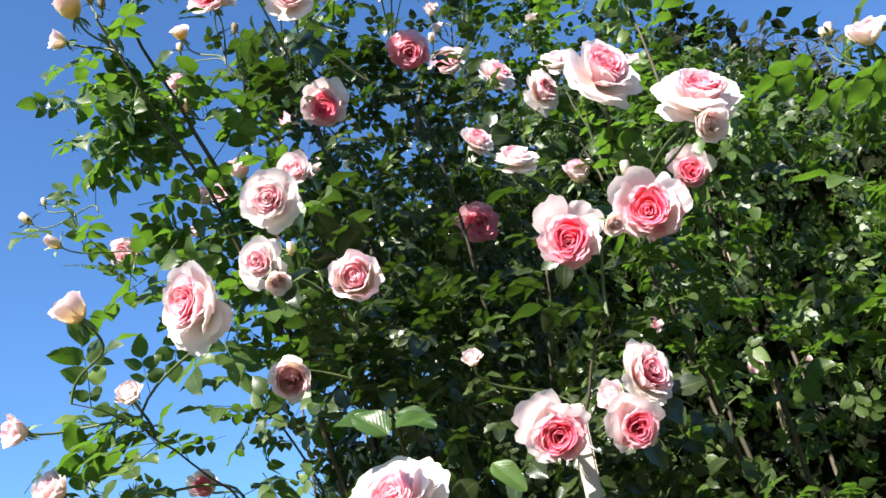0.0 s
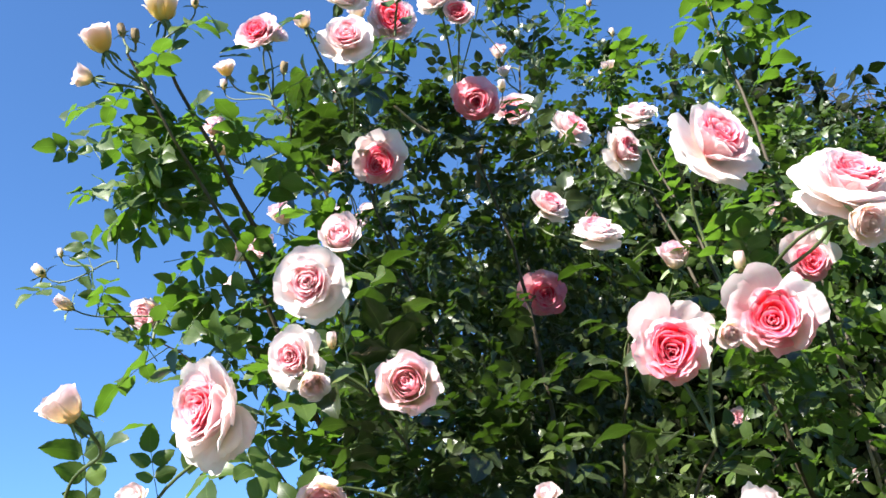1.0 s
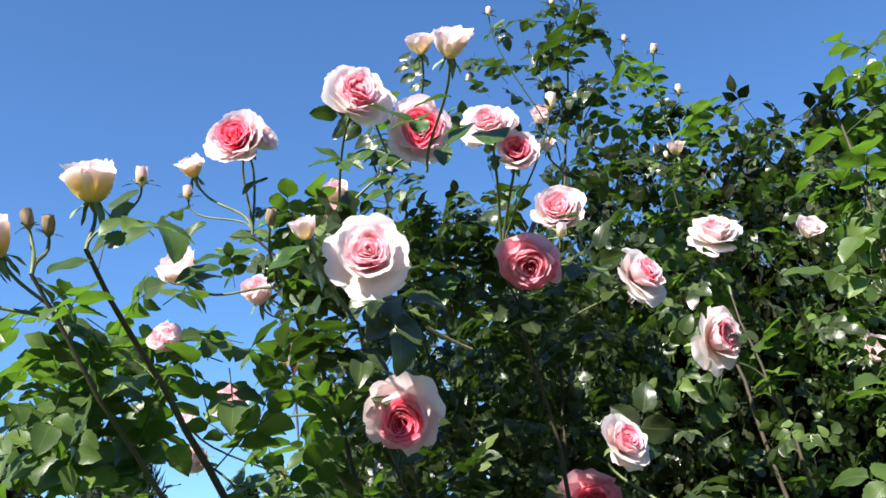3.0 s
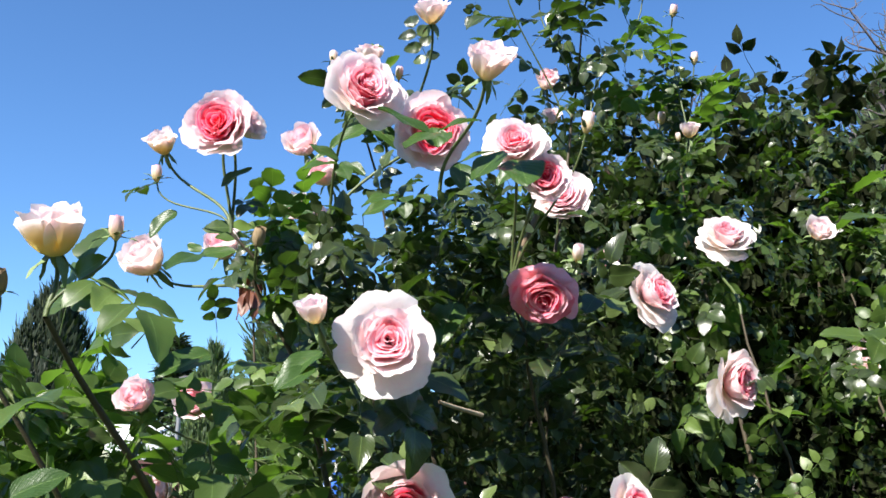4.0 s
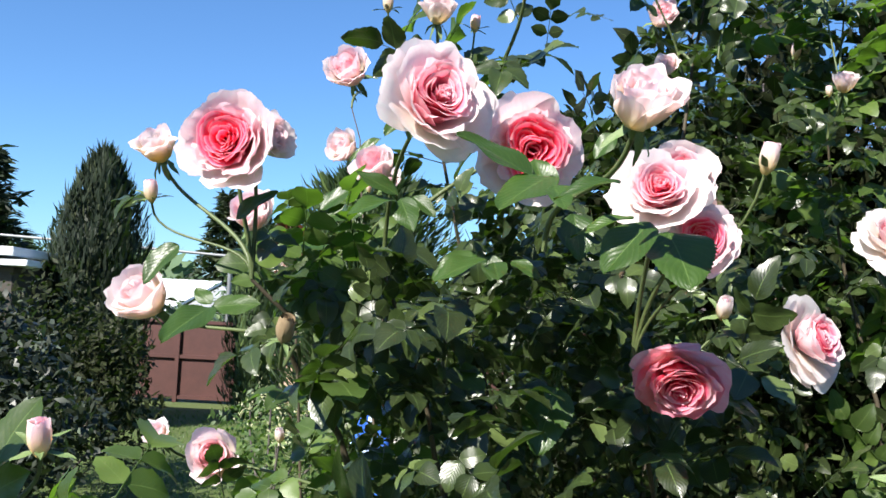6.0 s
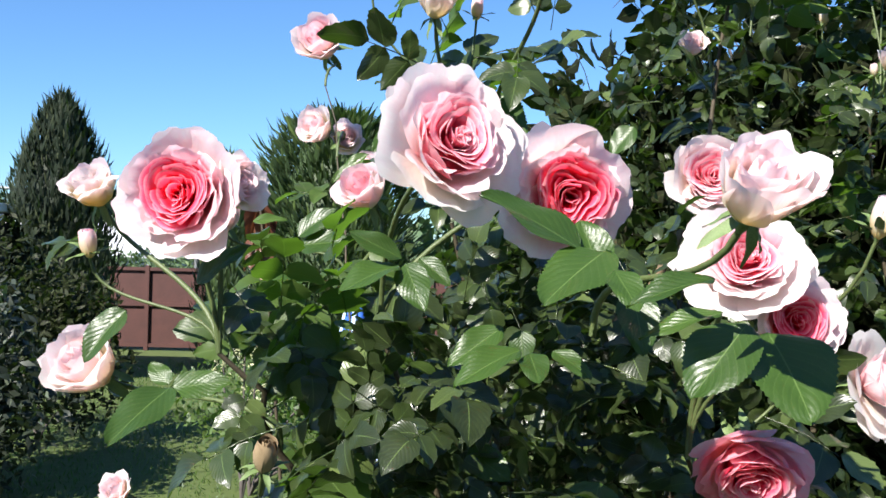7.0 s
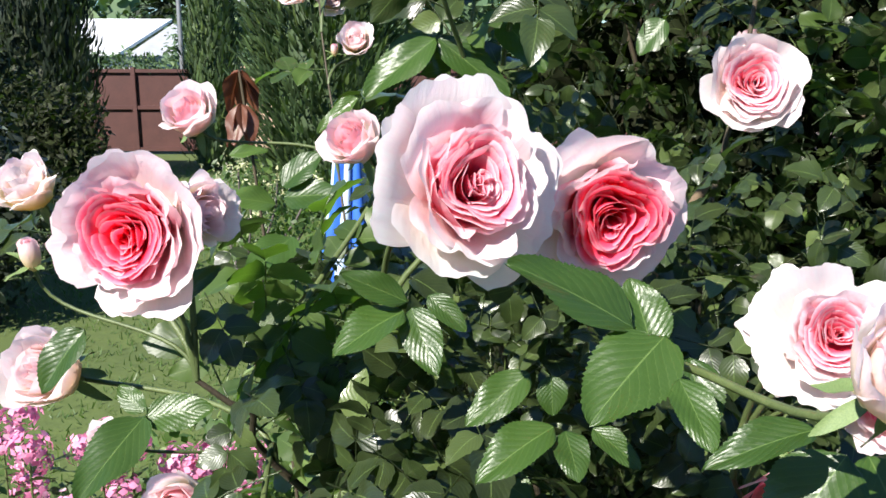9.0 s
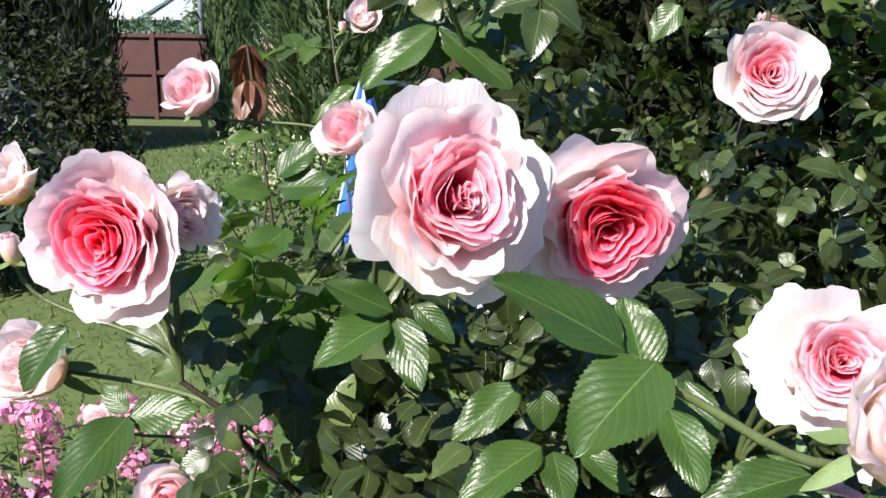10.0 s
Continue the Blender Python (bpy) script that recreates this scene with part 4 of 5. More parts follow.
hero_leaf((0.032, 0.810, 0.681), (-0.003, 0.816, 0.716), 0.70)
hero_leaf((0.039, 0.810, 0.686), (0.080, 0.829, 0.705), 0.60)
hero_leaf((0.129, 0.827, 0.640), (0.158, 0.813, 0.610), 0.60)


# ---- the mass of leaves ----
fill_rng = np.random.default_rng(23)


def lump(p, scale, seed):
    """Smooth noise at places, about -1 to 1."""
    out = np.zeros(len(p))
    r = np.random.default_rng(seed)
    for k in range(9):
        d = r.normal(0, 1, 3)
        d /= np.linalg.norm(d)
        out += np.sin(p @ d * scale * r.uniform(0.6, 1.6) + r.uniform(0, 6.3))
    return out / 3.2


def front_of(x, z):
    """How near the leaves come, as y, at a height and a place across."""
    y = np.interp(z, [0, 0.6, 1.0, 1.3, 1.5, 1.7, 1.85, 2.0, 2.2, 2.4, 2.6], [1.5, 1.24, 1.20, 1.36, 1.46, 1.54, 1.62, 1.82, 1.98, 2.06, 2.15])
    back = np.clip((z - 1.25) / 0.4, 0, 1)
    return y + 0.5 * np.maximum(0, x - 0.2) * back - 0.08 * np.clip((x - 0.3) / 0.3, 0, 1) * (1 - back)


def top_of(x):
    return np.interp(x, [-0.4, -0.2, 0.0, 0.15, 0.3, 0.5, 0.7, 1.0, 1.5, 2.2], [1.80, 1.92, 2.12, 2.34, 2.42, 2.32, 2.24, 2.20, 2.24, 2.3])


def left_of(z):
    return np.interp(z, [0, 0.6, 1.0, 1.4, 1.7, 1.9, 2.1, 2.5], [0.10, -0.02, -0.20, -0.26, -0.26, -0.20, -0.02, 0.12])


def leaf_cloud(n, x0, x1, z0, z1, depth, seed, open_share=0.22, near_share=0.42):
    """Places for leaves behind the front of the bush: open clumps near the front, a close mass behind."""
    r = np.random.default_rng(seed)
    x, z = r.uniform(x0, x1, n), r.uniform(z0, z1, n)
    near = r.random(n) < near_share
    y = front_of(x, z) + np.where(near, np.abs(r.normal(0, 0.13, n)), r.uniform(0.38, depth, n))
    p = np.stack([x, y, z], -1)
    edge = 0.10 * lump(p, 7.0, seed + 1)
    ok = (z < top_of(x) + edge - 0.25 * np.maximum(0, y - 2.6)) & (x > left_of(z) + edge)
    ok &= ~near | (0.6 * lump(p, 13.0, seed + 2) + 0.4 * lump(p, 28.0, seed + 3) > open_share + 0.14 * np.clip((x - 0.02) / 0.1, 0, 1) * (z > 1.3))
    ok &= near | (r.random(n) < np.where((z > 1.85) & (y > 2.05), 0.22, np.where((z > 1.5) & (x > 0.15) | (x > 0.35), 0.50, 0.78)))
    # the shaded hollow under the crown holds few leaves
    hollow = (((x - 0.24) / 0.24) ** 2 + ((z - 1.36) / 0.34) ** 2 < 1) & (y < 1.95)
    gap = (x < -0.18) & (y < 1.62) & (z > 1.66) & (z < 1.85)
    ok &= ~(hollow | gap) | (r.random(n) < 0.10)
    thin_side = (x > -0.22) & (x < 0.02) & (y < 1.85) & (z > 1.48) & (z < 1.72)
    ok &= ~thin_side | (r.random(n) < 0.45)
    p = p[ok]
    return p[clear_of_blooms(p)]


def leafy_turns(p, r, lift=0.55):
    n = len(p)
    along = r.normal(0, 1, (n, 3))
    along[:, 1] -= 0.5
    along[:, 2] -= 0.15
    normal = r.normal(0, 0.40, (n, 3)) + np.array((-0.15, -0.18, lift + 0.45))
    deep = p[:, 1] > front_of(p[:, 0], p[:, 2]) + 0.3
    wild = r.normal(0, 1, (n, 3))
    wild -= 0.85 * (wild @ np.array(SUN_FROM))[:, None] * np.array(SUN_FROM)
    return turns_of(along, np.where(deep[:, None], wild, normal))


def fill(bush, p, size, seed, material=LEAF, label="mass of glossy dark green rose leaves"):
    r = np.random.default_rng(seed)
    turns, sizes = leafy_turns(p, r), r.uniform(0.75, 1.2, len(p)) * size
    near = (p[:, 2] > 1.5) & (p[:, 1] < 1.95) & (p[:, 0] < 0.5) | (p[:, 1] < front_of(p[:, 0], p[:, 2]) + 0.06) & (p[:, 2] > 0.5)
    for pick, shapes in ((near, NEAR_TEMPLATES), (~near, LEAF_TEMPLATES)):
        if pick.any():
            scatter("foliage", shapes, p[pick], turns[pick], sizes[pick], material, bush, label)


mid = leaf_cloud(14000, -0.35, 0.42, 0.35, 2.5, 1.15, 31, 0.30)
under = np.array((-0.19, 1.62, 1.74)) + fill_rng.normal(0, 1, (24, 3)) * np.array((0.07, 0.07, 0.07))
side = np.array((-0.22, 1.63, 1.79)) + fill_rng.normal(0, 1, (36, 3)) * np.array((0.07, 0.06, 0.045))
crown = np.concatenate([side] + [np.array(c) + fill_rng.normal(0, 1, (n, 3)) * np.array(d) for n, c, d in (
    (110, (-0.09, 1.68, 1.79), (0.13, 0.08, 0.07)), (80, (0.12, 1.90, 1.93), (0.10, 0.08, 0.08)), (60, (0.20, 2.03, 2.22), (0.08, 0.07, 0.12)), (50, (-0.12, 1.80, 1.89), (0.09, 0.05, 0.05)))])
mid = np.concatenate([mid, under[clear_of_blooms(under)]])
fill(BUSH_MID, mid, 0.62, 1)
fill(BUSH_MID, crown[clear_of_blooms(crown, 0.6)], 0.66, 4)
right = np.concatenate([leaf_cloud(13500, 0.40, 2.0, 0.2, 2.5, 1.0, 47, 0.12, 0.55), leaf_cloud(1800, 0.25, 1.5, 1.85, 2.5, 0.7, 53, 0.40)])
# this share of the right bush gets the sunlit colour, more of it low down
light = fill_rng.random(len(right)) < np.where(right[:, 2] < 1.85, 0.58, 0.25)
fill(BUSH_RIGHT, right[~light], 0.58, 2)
fill(BUSH_RIGHT, right[light], 0.60, 5, SUNLIT_LEAF, "rose leaves coloured lighter green, as if sunlit, among the dark ones")


def ball_cloud(n, centre, radii, seed):
    r = np.random.default_rng(seed)
    d = r.normal(0, 1, (n, 3))
    d /= np.linalg.norm(d, axis=1)[:, None]
    return np.array(centre) + d * (r.random(n) ** 0.45)[:, None] * np.array(radii)


left = np.concatenate([ball_cloud(60, (-0.36, 1.50, 1.45), (0.20, 0.20, 0.28), 61), ball_cloud(50, (-0.40, 1.32, 1.52), (0.15, 0.18, 0.14), 62), ball_cloud(24, (-0.50, 1.40, 1.25), (0.14, 0.12, 0.10), 63),
                       ball_cloud(40, (-0.40, 1.35, 0.86), (0.26, 0.22, 0.10), 64), ball_cloud(60, (-0.22, 1.50, 1.10), (0.12, 0.2, 0.3), 65)])
left = np.concatenate([left, ball_cloud(75, (-0.33, 1.50, 1.36), (0.17, 0.20, 0.20), 66), ball_cloud(60, (-0.27, 1.40, 1.20), (0.15, 0.18, 0.16), 67), ball_cloud(45, (-0.45, 1.30, 1.50), (0.12, 0.12, 0.09), 68)])
left = np.concatenate([left, ball_cloud(22, (-0.29, 1.60, 1.79), (0.11, 0.12, 0.08), 69), ball_cloud(20, (-0.25, 1.68, 1.86), (0.07, 0.08, 0.06), 70)])
left = left[~((left[:, 1] < 1.60) & (left[:, 2] > 1.66))]
left = left[clear_of_blooms(left) & (fill_rng.random(len(left)) < 0.68)]
shoot = np.concatenate([ball_cloud(24, (0.66, 1.50, 1.98), (0.085, 0.07, 0.12), 75), ball_cloud(12, (0.58, 1.50, 1.80), (0.07, 0.06, 0.08), 76)])
fill(BUSH_RIGHT, shoot, 0.85, 6, SUNLIT_LEAF, "light green leaves on a tall side shoot")
fill(BUSH_LEFT, left, 0.84, 3, SUNLIT_LEAF, "scattered rose leaves on thin shoots")

# a hedge closes the view behind the roses, its shade put into near-black leaves
hedge = thing("hedge", (1.1, 3.3, 0), "tall dense hedge behind the roses, deep shade put into its dark green leaves", "hedge")
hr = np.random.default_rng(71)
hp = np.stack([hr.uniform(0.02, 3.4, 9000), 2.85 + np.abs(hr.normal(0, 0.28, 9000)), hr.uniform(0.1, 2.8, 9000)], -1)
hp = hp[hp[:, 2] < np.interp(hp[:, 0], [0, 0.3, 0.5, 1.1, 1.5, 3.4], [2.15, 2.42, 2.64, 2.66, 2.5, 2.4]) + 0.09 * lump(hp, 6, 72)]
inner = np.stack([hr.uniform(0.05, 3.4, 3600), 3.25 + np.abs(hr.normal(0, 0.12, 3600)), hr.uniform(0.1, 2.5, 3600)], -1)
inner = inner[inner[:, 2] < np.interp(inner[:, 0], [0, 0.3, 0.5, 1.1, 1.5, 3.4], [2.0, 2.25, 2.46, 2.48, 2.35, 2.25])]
scatter("foliage", HEDGE_TEMPLATES, inner, leafy_turns(inner, hr), hr.uniform(2.2, 3.0, len(inner)), SHADED_LEAF, hedge)
scatter("foliage", HEDGE_TEMPLATES, hp, leafy_turns(hp, hr), hr.uniform(1.0, 1.5, len(hp)), SHADED_LEAF, hedge)
for k in range(14):
    x = 0.15 + k * 0.22
    pts = curve((x, 3.25, 0), (x + hr.uniform(-0.1, 0.1), 3.2, 0.7), (x + hr.uniform(-0.2, 0.2), 3.1, 1.4), (x + hr.uniform(-0.3, 0.3), 3.1 + hr.uniform(-0.2, 0.2), 2.1), 9)
    link_tube("hedge_stem", pts, (0.014, 0.005), hedge, BROWN_STEM, 6)

# dry canes and a stake low in the bush
link_tube("dry_cane", curve((0.71, 1.80, 0.80), (0.70, 1.74, 0.95), (0.69, 1.70, 1.05), (0.67, 1.68, 1.18), 9), (0.005, 0.003), BUSH_RIGHT, DRY_STEM, 6, "bare dry cane")
link_tube("dry_cane", curve((0.00, 1.41, 1.572), (-0.02, 1.39, 1.576), (-0.03, 1.36, 1.575), (-0.05, 1.33, 1.58), 9), (0.0026, 0.0018), BUSH_MID, DRY_STEM, 6, "bare dry cane")
link_tube("cut_cane", curve((0.06, 1.95, 1.78), (0.07, 1.92, 1.83), (0.085, 1.90, 1.87), (0.117, 1.88, 1.942), 9), (0.0065, 0.005), BUSH_MID, CUT_STEM, 8, "thick cut-off brown cane")
stake = thing("garden_stake", (0.248, 1.125, 0), "weathered grey wooden stake tied with string beside the rose", "garden stake")
part("post", box(-0.011, 0.011, -0.010, 0.010, 0, 0.765, 0.003), STAKE, stake)
sv, sq, su = tube([(0.02 * math.cos(a), 0.02 * math.sin(a), 0.70 + 0.004 * math.sin(3 * a)) for a in np.linspace(0, 12.6, 40)], (0.0015, 0.0015), 5)
part("string", quads_mesh("string", sv, sq, WHITE, su), WHITE, stake, "loop of pale string")

# bronze young shoot behind the open rose
bronze = thing("rose_shoot", (-0.42, 2.75, 0), "upright young rose shoot with drooping bronze leaves", "rose shoot")
link_tube("shoot_stem", curve((-0.42, 2.75, 0), (-0.42, 2.72, 0.8), (-0.46, 2.70, 1.4), (-0.52, 2.66, 2.00), 12), (0.006, 0.003), bronze, BROWN_STEM, 6)
for k in range(7):
    me = LEAFLET_MESHES[k % len(LEAFLET_MESHES)].copy()
    me.materials[0] = RED_LEAF
    ob = new("bronze_leaf", me)
    ob.parent = bronze
    a = k * 0.9
    at = Vector((-0.52, 2.66, 2.00 - 0.06 * (k // 4)))
    put(ob, bronze, Matrix.Translation(at) @ frame_of((math.cos(a) * 0.5, math.sin(a) * 0.5, -0.9), (math.cos(a), math.sin(a), 0.4)).to_4x4() @ Matrix.Diagonal((0.04, 0.08, 0.08, 1)))

# ---- ground ----
gv = [(-900, -900, 0), (900, -900, 0), (900, 1500, 0), (-900, 1500, 0)]
ground = tagged(part("ground", mesh_of("ground", gv, [(0, 1, 2, 3)], LAWN), LAWN, None), "mown green lawn", "ground", kind="structure")
bm = bmesh.new()
rim = [bm.verts.new((x, y, 0.006)) for x, y in ((-0.9, 1.3), (0.2, 0.75), (3.6, 0.8), (3.8, 3.9), (1.2, 4.1), (0.0, 3.6), (-0.7, 3.9), (-1.7, 4.2), (-1.9, 3.2), (-1.2, 2.4))]
bm.faces.new(rim)
bed = tagged(part("flower_bed", bm, SOIL, None), "bare brown soil of the flower bed under the roses", "flower bed", kind="structure")
# unseen plain wall added on the side away from the roses blocks low skylight
tagged(part("wall_south", box(-9.0, 9.0, -7.25, -7.0, 0.0, 5.0, 0.02), GABLE, None), "unseen plain grey rendered wall added to block low sky light", "wall", kind="structure")
gr = np.random.default_rng(81)
gp = np.stack([gr.uniform(-6.0, 0.2, 26000), gr.uniform(4.0, 16.5, 26000), np.zeros(26000)], -1)
blade = (np.array([(-0.0035, 0, 0), (0.0035, 0, 0), (0.0016, 0.03, 0.008), (-0.0016, 0.03, 0.008)]), np.array([(0, 1, 2, 3)]), np.zeros((4, 2)))
ga = np.stack([gr.normal(0, 0.5, len(gp)), gr.normal(0, 0.5, len(gp)), np.ones(len(gp))], -1)
lawn = thing("lawn_grass", (0, 0, 0), "short mown lawn grass", "grass", kind="stuff")
scatter("grass", [blade], gp, turns_of(ga, gr.normal(0, 1, (len(gp), 3))), gr.uniform(0.8, 1.7, len(gp)), HERB_LEAF, lawn)


# ---- garden beyond ----
def small_leaf(length=0.03, ratio=0.5):
    w = length * ratio / 2
    v = np.array([(-w * 0.2, 0, 0), (w * 0.2, 0, 0), (w, length * 0.45, length * 0.05), (-w, length * 0.45, length * 0.05), (w * 0.1, length, -length * 0.05), (-w * 0.1, length, -length * 0.05)])
    return v, np.array([(0, 1, 2, 3), (3, 2, 4, 5)]), np.array([(0.4, 0), (0.6, 0), (1, 0.5), (0, 0.5), (0.6, 1), (0.4, 1)])


def column_conifer(x, y, height, radius, material, label, seed, count=5200, spread=0.35, blunt=0.0):
    """A column of upright sprays on a trunk."""
    r = np.random.default_rng(seed)
    tree = thing("columnar_conifer", (x, y, 0), label, "conifer")
    link_tube("trunk", [(x, y, 0), (x, y, height * 0.5), (x, y, height * 0.9)], (0.09, 0.02), tree, BARK, 8)
    prof = lambda h: np.interp(h, [0, 0.06, 0.35, 0.65, 0.85, 0.95, 1.0], [0.72, 0.92, 1.0, 0.86 + 0.12 * blunt, 0.56 + 0.32 * blunt, 0.28 + 0.34 * blunt, 0.04 + 0.16 * blunt])
    core = [(float(prof(h)) * radius * 0.72 + 0.01, h * height * 0.96) for h in np.linspace(0.02, 0.97, 16)]
    v, q, u = lathe(core, 14)
    v = v * (1 + 0.05 * np.sin(v[:, 2:] * 9 + v[:, :1] * 7))
    part("inner_crown", quads_mesh("inner_crown", v, q, material, u), material, tree)
    h = r.random(count) ** 0.85
    a = r.uniform(0, 6.2832, count)
    groove = 1 + 0.16 * np.sin(a * 5 + h * 6 + seed) + 0.08 * np.sin(a * 11 - h * 13)
    rad = prof(h) * radius * groove * r.uniform(0.72, 1.06, count)
    p = np.stack([x + rad * np.cos(a), y + rad * np.sin(a), h * height * 0.97 + 0.02], -1)
    along = np.stack([np.cos(a) * spread, np.sin(a) * spread, np.ones(count)], -1) + r.normal(0, 0.22, (count, 3))
    normal = np.stack([np.cos(a), np.sin(a), np.zeros(count)], -1) + r.normal(0, 0.4, (count, 3))
    scatter("crown", [small_leaf(0.16, 0.22), small_leaf(0.22, 0.14), small_leaf(0.12, 0.34)], p, turns_of(along, normal), r.uniform(0.7, 1.4, count), material, tree)
    return tree


column_conifer(-5.62, 14.0, 4.05, 0.74, SHADED_BLUE_NEEDLE, "tall blue-green columnar juniper beside the lawn, shade put into its colour", 1, 9000, 0.25)
column_conifer(-3.68, 16.0, 3.45, 0.44, NEEDLE, "slim dark green columnar thuja before the fence", 2, 4500)
column_conifer(-1.42, 12.0, 3.62, 0.86, NEEDLE, "broad bushy green thuja with a blunt top", 3, 11000, 0.9, 1.0)
column_conifer(3.25, 6.4, 4.5, 0.55, NEEDLE, "tall green conifer rising behind the hedge", 4, 6000, 0.5)
column_conifer(-2.95, 20.5, 3.9, 0.5, NEEDLE, "green thuja beyond the fence", 5, 3500)


def spruce(x, y, height, radius, seed, label):
    r = np.random.default_rng(seed)
    tree = thing("spruce_tree", (x, y, 0), label, "spruce")
    link_tube("trunk", [(x, y, 0), (x, y, height * 0.6), (x, y, height)], (height * 0.018, 0.02), tree, BARK, 7)
    ps, al = [], []
    for k in range(46):
        h = 0.12 + 0.86 * k / 45
        n = 9
        for j in range(n):
            a = r.uniform(0, 6.2832)
            reach = radius * (1 - h) ** 0.85 * r.uniform(0.6, 1.1) + 0.06
            for s in np.linspace(0.15, 1, 9):
                d = reach * s
                ps.append((x + d * math.cos(a), y + d * math.sin(a), height * h - 0.22 * d + 0.12 * d * s + r.normal(0, 0.05)))
                al.append((math.cos(a) + r.normal(0, 0.5), math.sin(a) + r.normal(0, 0.5), r.normal(-0.1, 0.35)))
    ps, al = np.array(ps), np.array(al)
    scatter("crown", [small_leaf(0.42, 0.4), small_leaf(0.5, 0.3)], ps, turns_of(al, r.normal(0, 0.5, (len(ps), 3)) + np.array((0, 0, 1))), r.uniform(0.7, 1.3, len(ps)) * height / 7, SHADED_BLUE_NEEDLE, tree)


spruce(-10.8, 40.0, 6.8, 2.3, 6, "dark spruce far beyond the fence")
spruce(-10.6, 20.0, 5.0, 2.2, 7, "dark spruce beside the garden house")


def leafy_mass(name, centres, leaf, count, material, label, category, seed, trunk=0.0):
    """A shrub or tree crown of many leaves round several centres (x, y, z, radius)."""
    r = np.random.default_rng(seed)
    x, y = centres[0][0], centres[0][1]
    t = thing(name, (x, y, 0), label, category)
    ps = []
    for cx, cy, cz, rad in centres:
        link_tube("limb", curve((x, y, 0), (x, y, cz * 0.4), (cx, cy, cz * 0.6), (cx, cy, cz), 8), (max(trunk, 0.012), 0.008), t, BARK, 6)
        d = r.normal(0, 1, (count, 3))
        d /= np.linalg.norm(d, axis=1)[:, None]
        p = np.array((cx, cy, cz)) + d * (r.random(count) ** 0.4)[:, None] * rad * (1 + 0.25 * lump(d, 3.0, seed + 5))[:, None]
        ps.append(p[p[:, 2] > 0.02])
    p = np.concatenate(ps)
    scatter("crown", [small_leaf(leaf, 0.55), small_leaf(leaf * 1.2, 0.45)], p, turns_of(r.normal(0, 1, (len(p), 3)), r.normal(0, 0.6, (len(p), 3)) + np.array((-0.2, -0.3, 0.8))), r.uniform(0.7, 1.3, len(p)), material, t)
    return t


leafy_mass("shrub", [(-3.87, 7.6, 1.27, 0.63), (-3.45, 7.5, 0.85, 0.6), (-4.36, 7.7, 0.9, 0.7), (-3.8, 7.6, 0.5, 0.6), (-4.15, 7.6, 1.62, 0.39)], 0.075, 2200, SHADED_SHRUB_LEAF, "grey-green leafy shrub beside the lawn, shade put into its darkest leaves", "shrub", 9)
# leaves coloured near-black to give the dark area below the juniper
leafy_mass("shrub", [(-3.9, 9.5, 0.8, 0.7), (-4.6, 9.8, 1.0, 0.8), (-4.3, 9.6, 1.5, 0.6), (-3.5, 9.4, 0.7, 0.55), (-3.6, 9.5, 1.25, 0.42)], 0.07, 1000, SHADED_LEAF, "dark green shrub under the juniper, shade put into its leaf colour", "shrub", 10)
leafy_mass("perennial", [(-1.6, 8.0, 0.75, 0.42), (-1.2, 8.3, 0.65, 0.4), (-0.8, 7.6, 0.7, 0.4), (-1.9, 8.6, 0.6, 0.4), (-0.3, 8.0, 0.7, 0.4)], 0.06, 500, HERB_LEAF, "green perennials in the bed across the lawn", "perennial", 12)
leafy_mass("hydrangea_flowers", [(-1.62, 7.8, 1.12, 0.16), (-1.85, 8.1, 0.98, 0.15), (-1.35, 7.9, 1.0, 0.14), (-1.5, 7.6, 0.9, 0.13), (-1.1, 7.8, 1.05, 0.13)], 0.03, 80, CREAM_FLORET, "pale cream flower heads on green stems", "flowers", 13)
leafy_mass("perennial", [(-0.75, 4.0, 0.42, 0.32), (-0.45, 4.3, 0.5, 0.34), (-1.0, 4.3, 0.35, 0.28), (-0.1, 4.4, 0.5, 0.36)], 0.06, 420, HERB_LEAF, "low green perennials behind the roses", "perennial", 14)


def phlox(x, y, height, seed):
    r = np.random.default_rng(seed)
    t = thing("phlox", (x, y, 0), "pink flowering phlox with green leaves in the bed", "phlox", "pink phlox")
    for k in range(5):
        sx, sy, h = x + r.uniform(-0.13, 0.13), y + r.uniform(-0.13, 0.13), height * r.uniform(0.85, 1.05)
        link_tube("flower_stem", [(x + r.uniform(-0.04, 0.04), y, 0), (sx, sy, h * 0.6), (sx, sy, h)], (0.004, 0.003), t, GREEN_STEM, 5)
        d = r.normal(0, 1, (70, 3))
        d /= np.linalg.norm(d, axis=1)[:, None]
        p = np.array((sx, sy, h)) + d * np.array((0.06, 0.06, 0.05)) * (r.random(70) ** 0.3)[:, None]
        a = np.cross(d, r.normal(0, 1, (70, 3)))
        scatter("flower_head", [small_leaf(0.022, 0.9)], p, turns_of(a, d), r.uniform(0.8, 1.2, 70), PINK, t, "pink flower head")
        lp = np.stack([sx + r.normal(0, 0.05, 40), sy + r.normal(0, 0.05, 40), h * r.uniform(0.3, 0.95, 40)], -1)
        scatter("foliage", [small_leaf(0.08, 0.3)], lp, turns_of(np.stack([r.normal(0, 1, 40), r.normal(0, 1, 40), r.uniform(0, 0.6, 40)], -1), r.normal(0, 0.4, (40, 3)) + np.array((0, 0, 1))), r.uniform(0.8, 1.2, 40), HERB_LEAF, t)


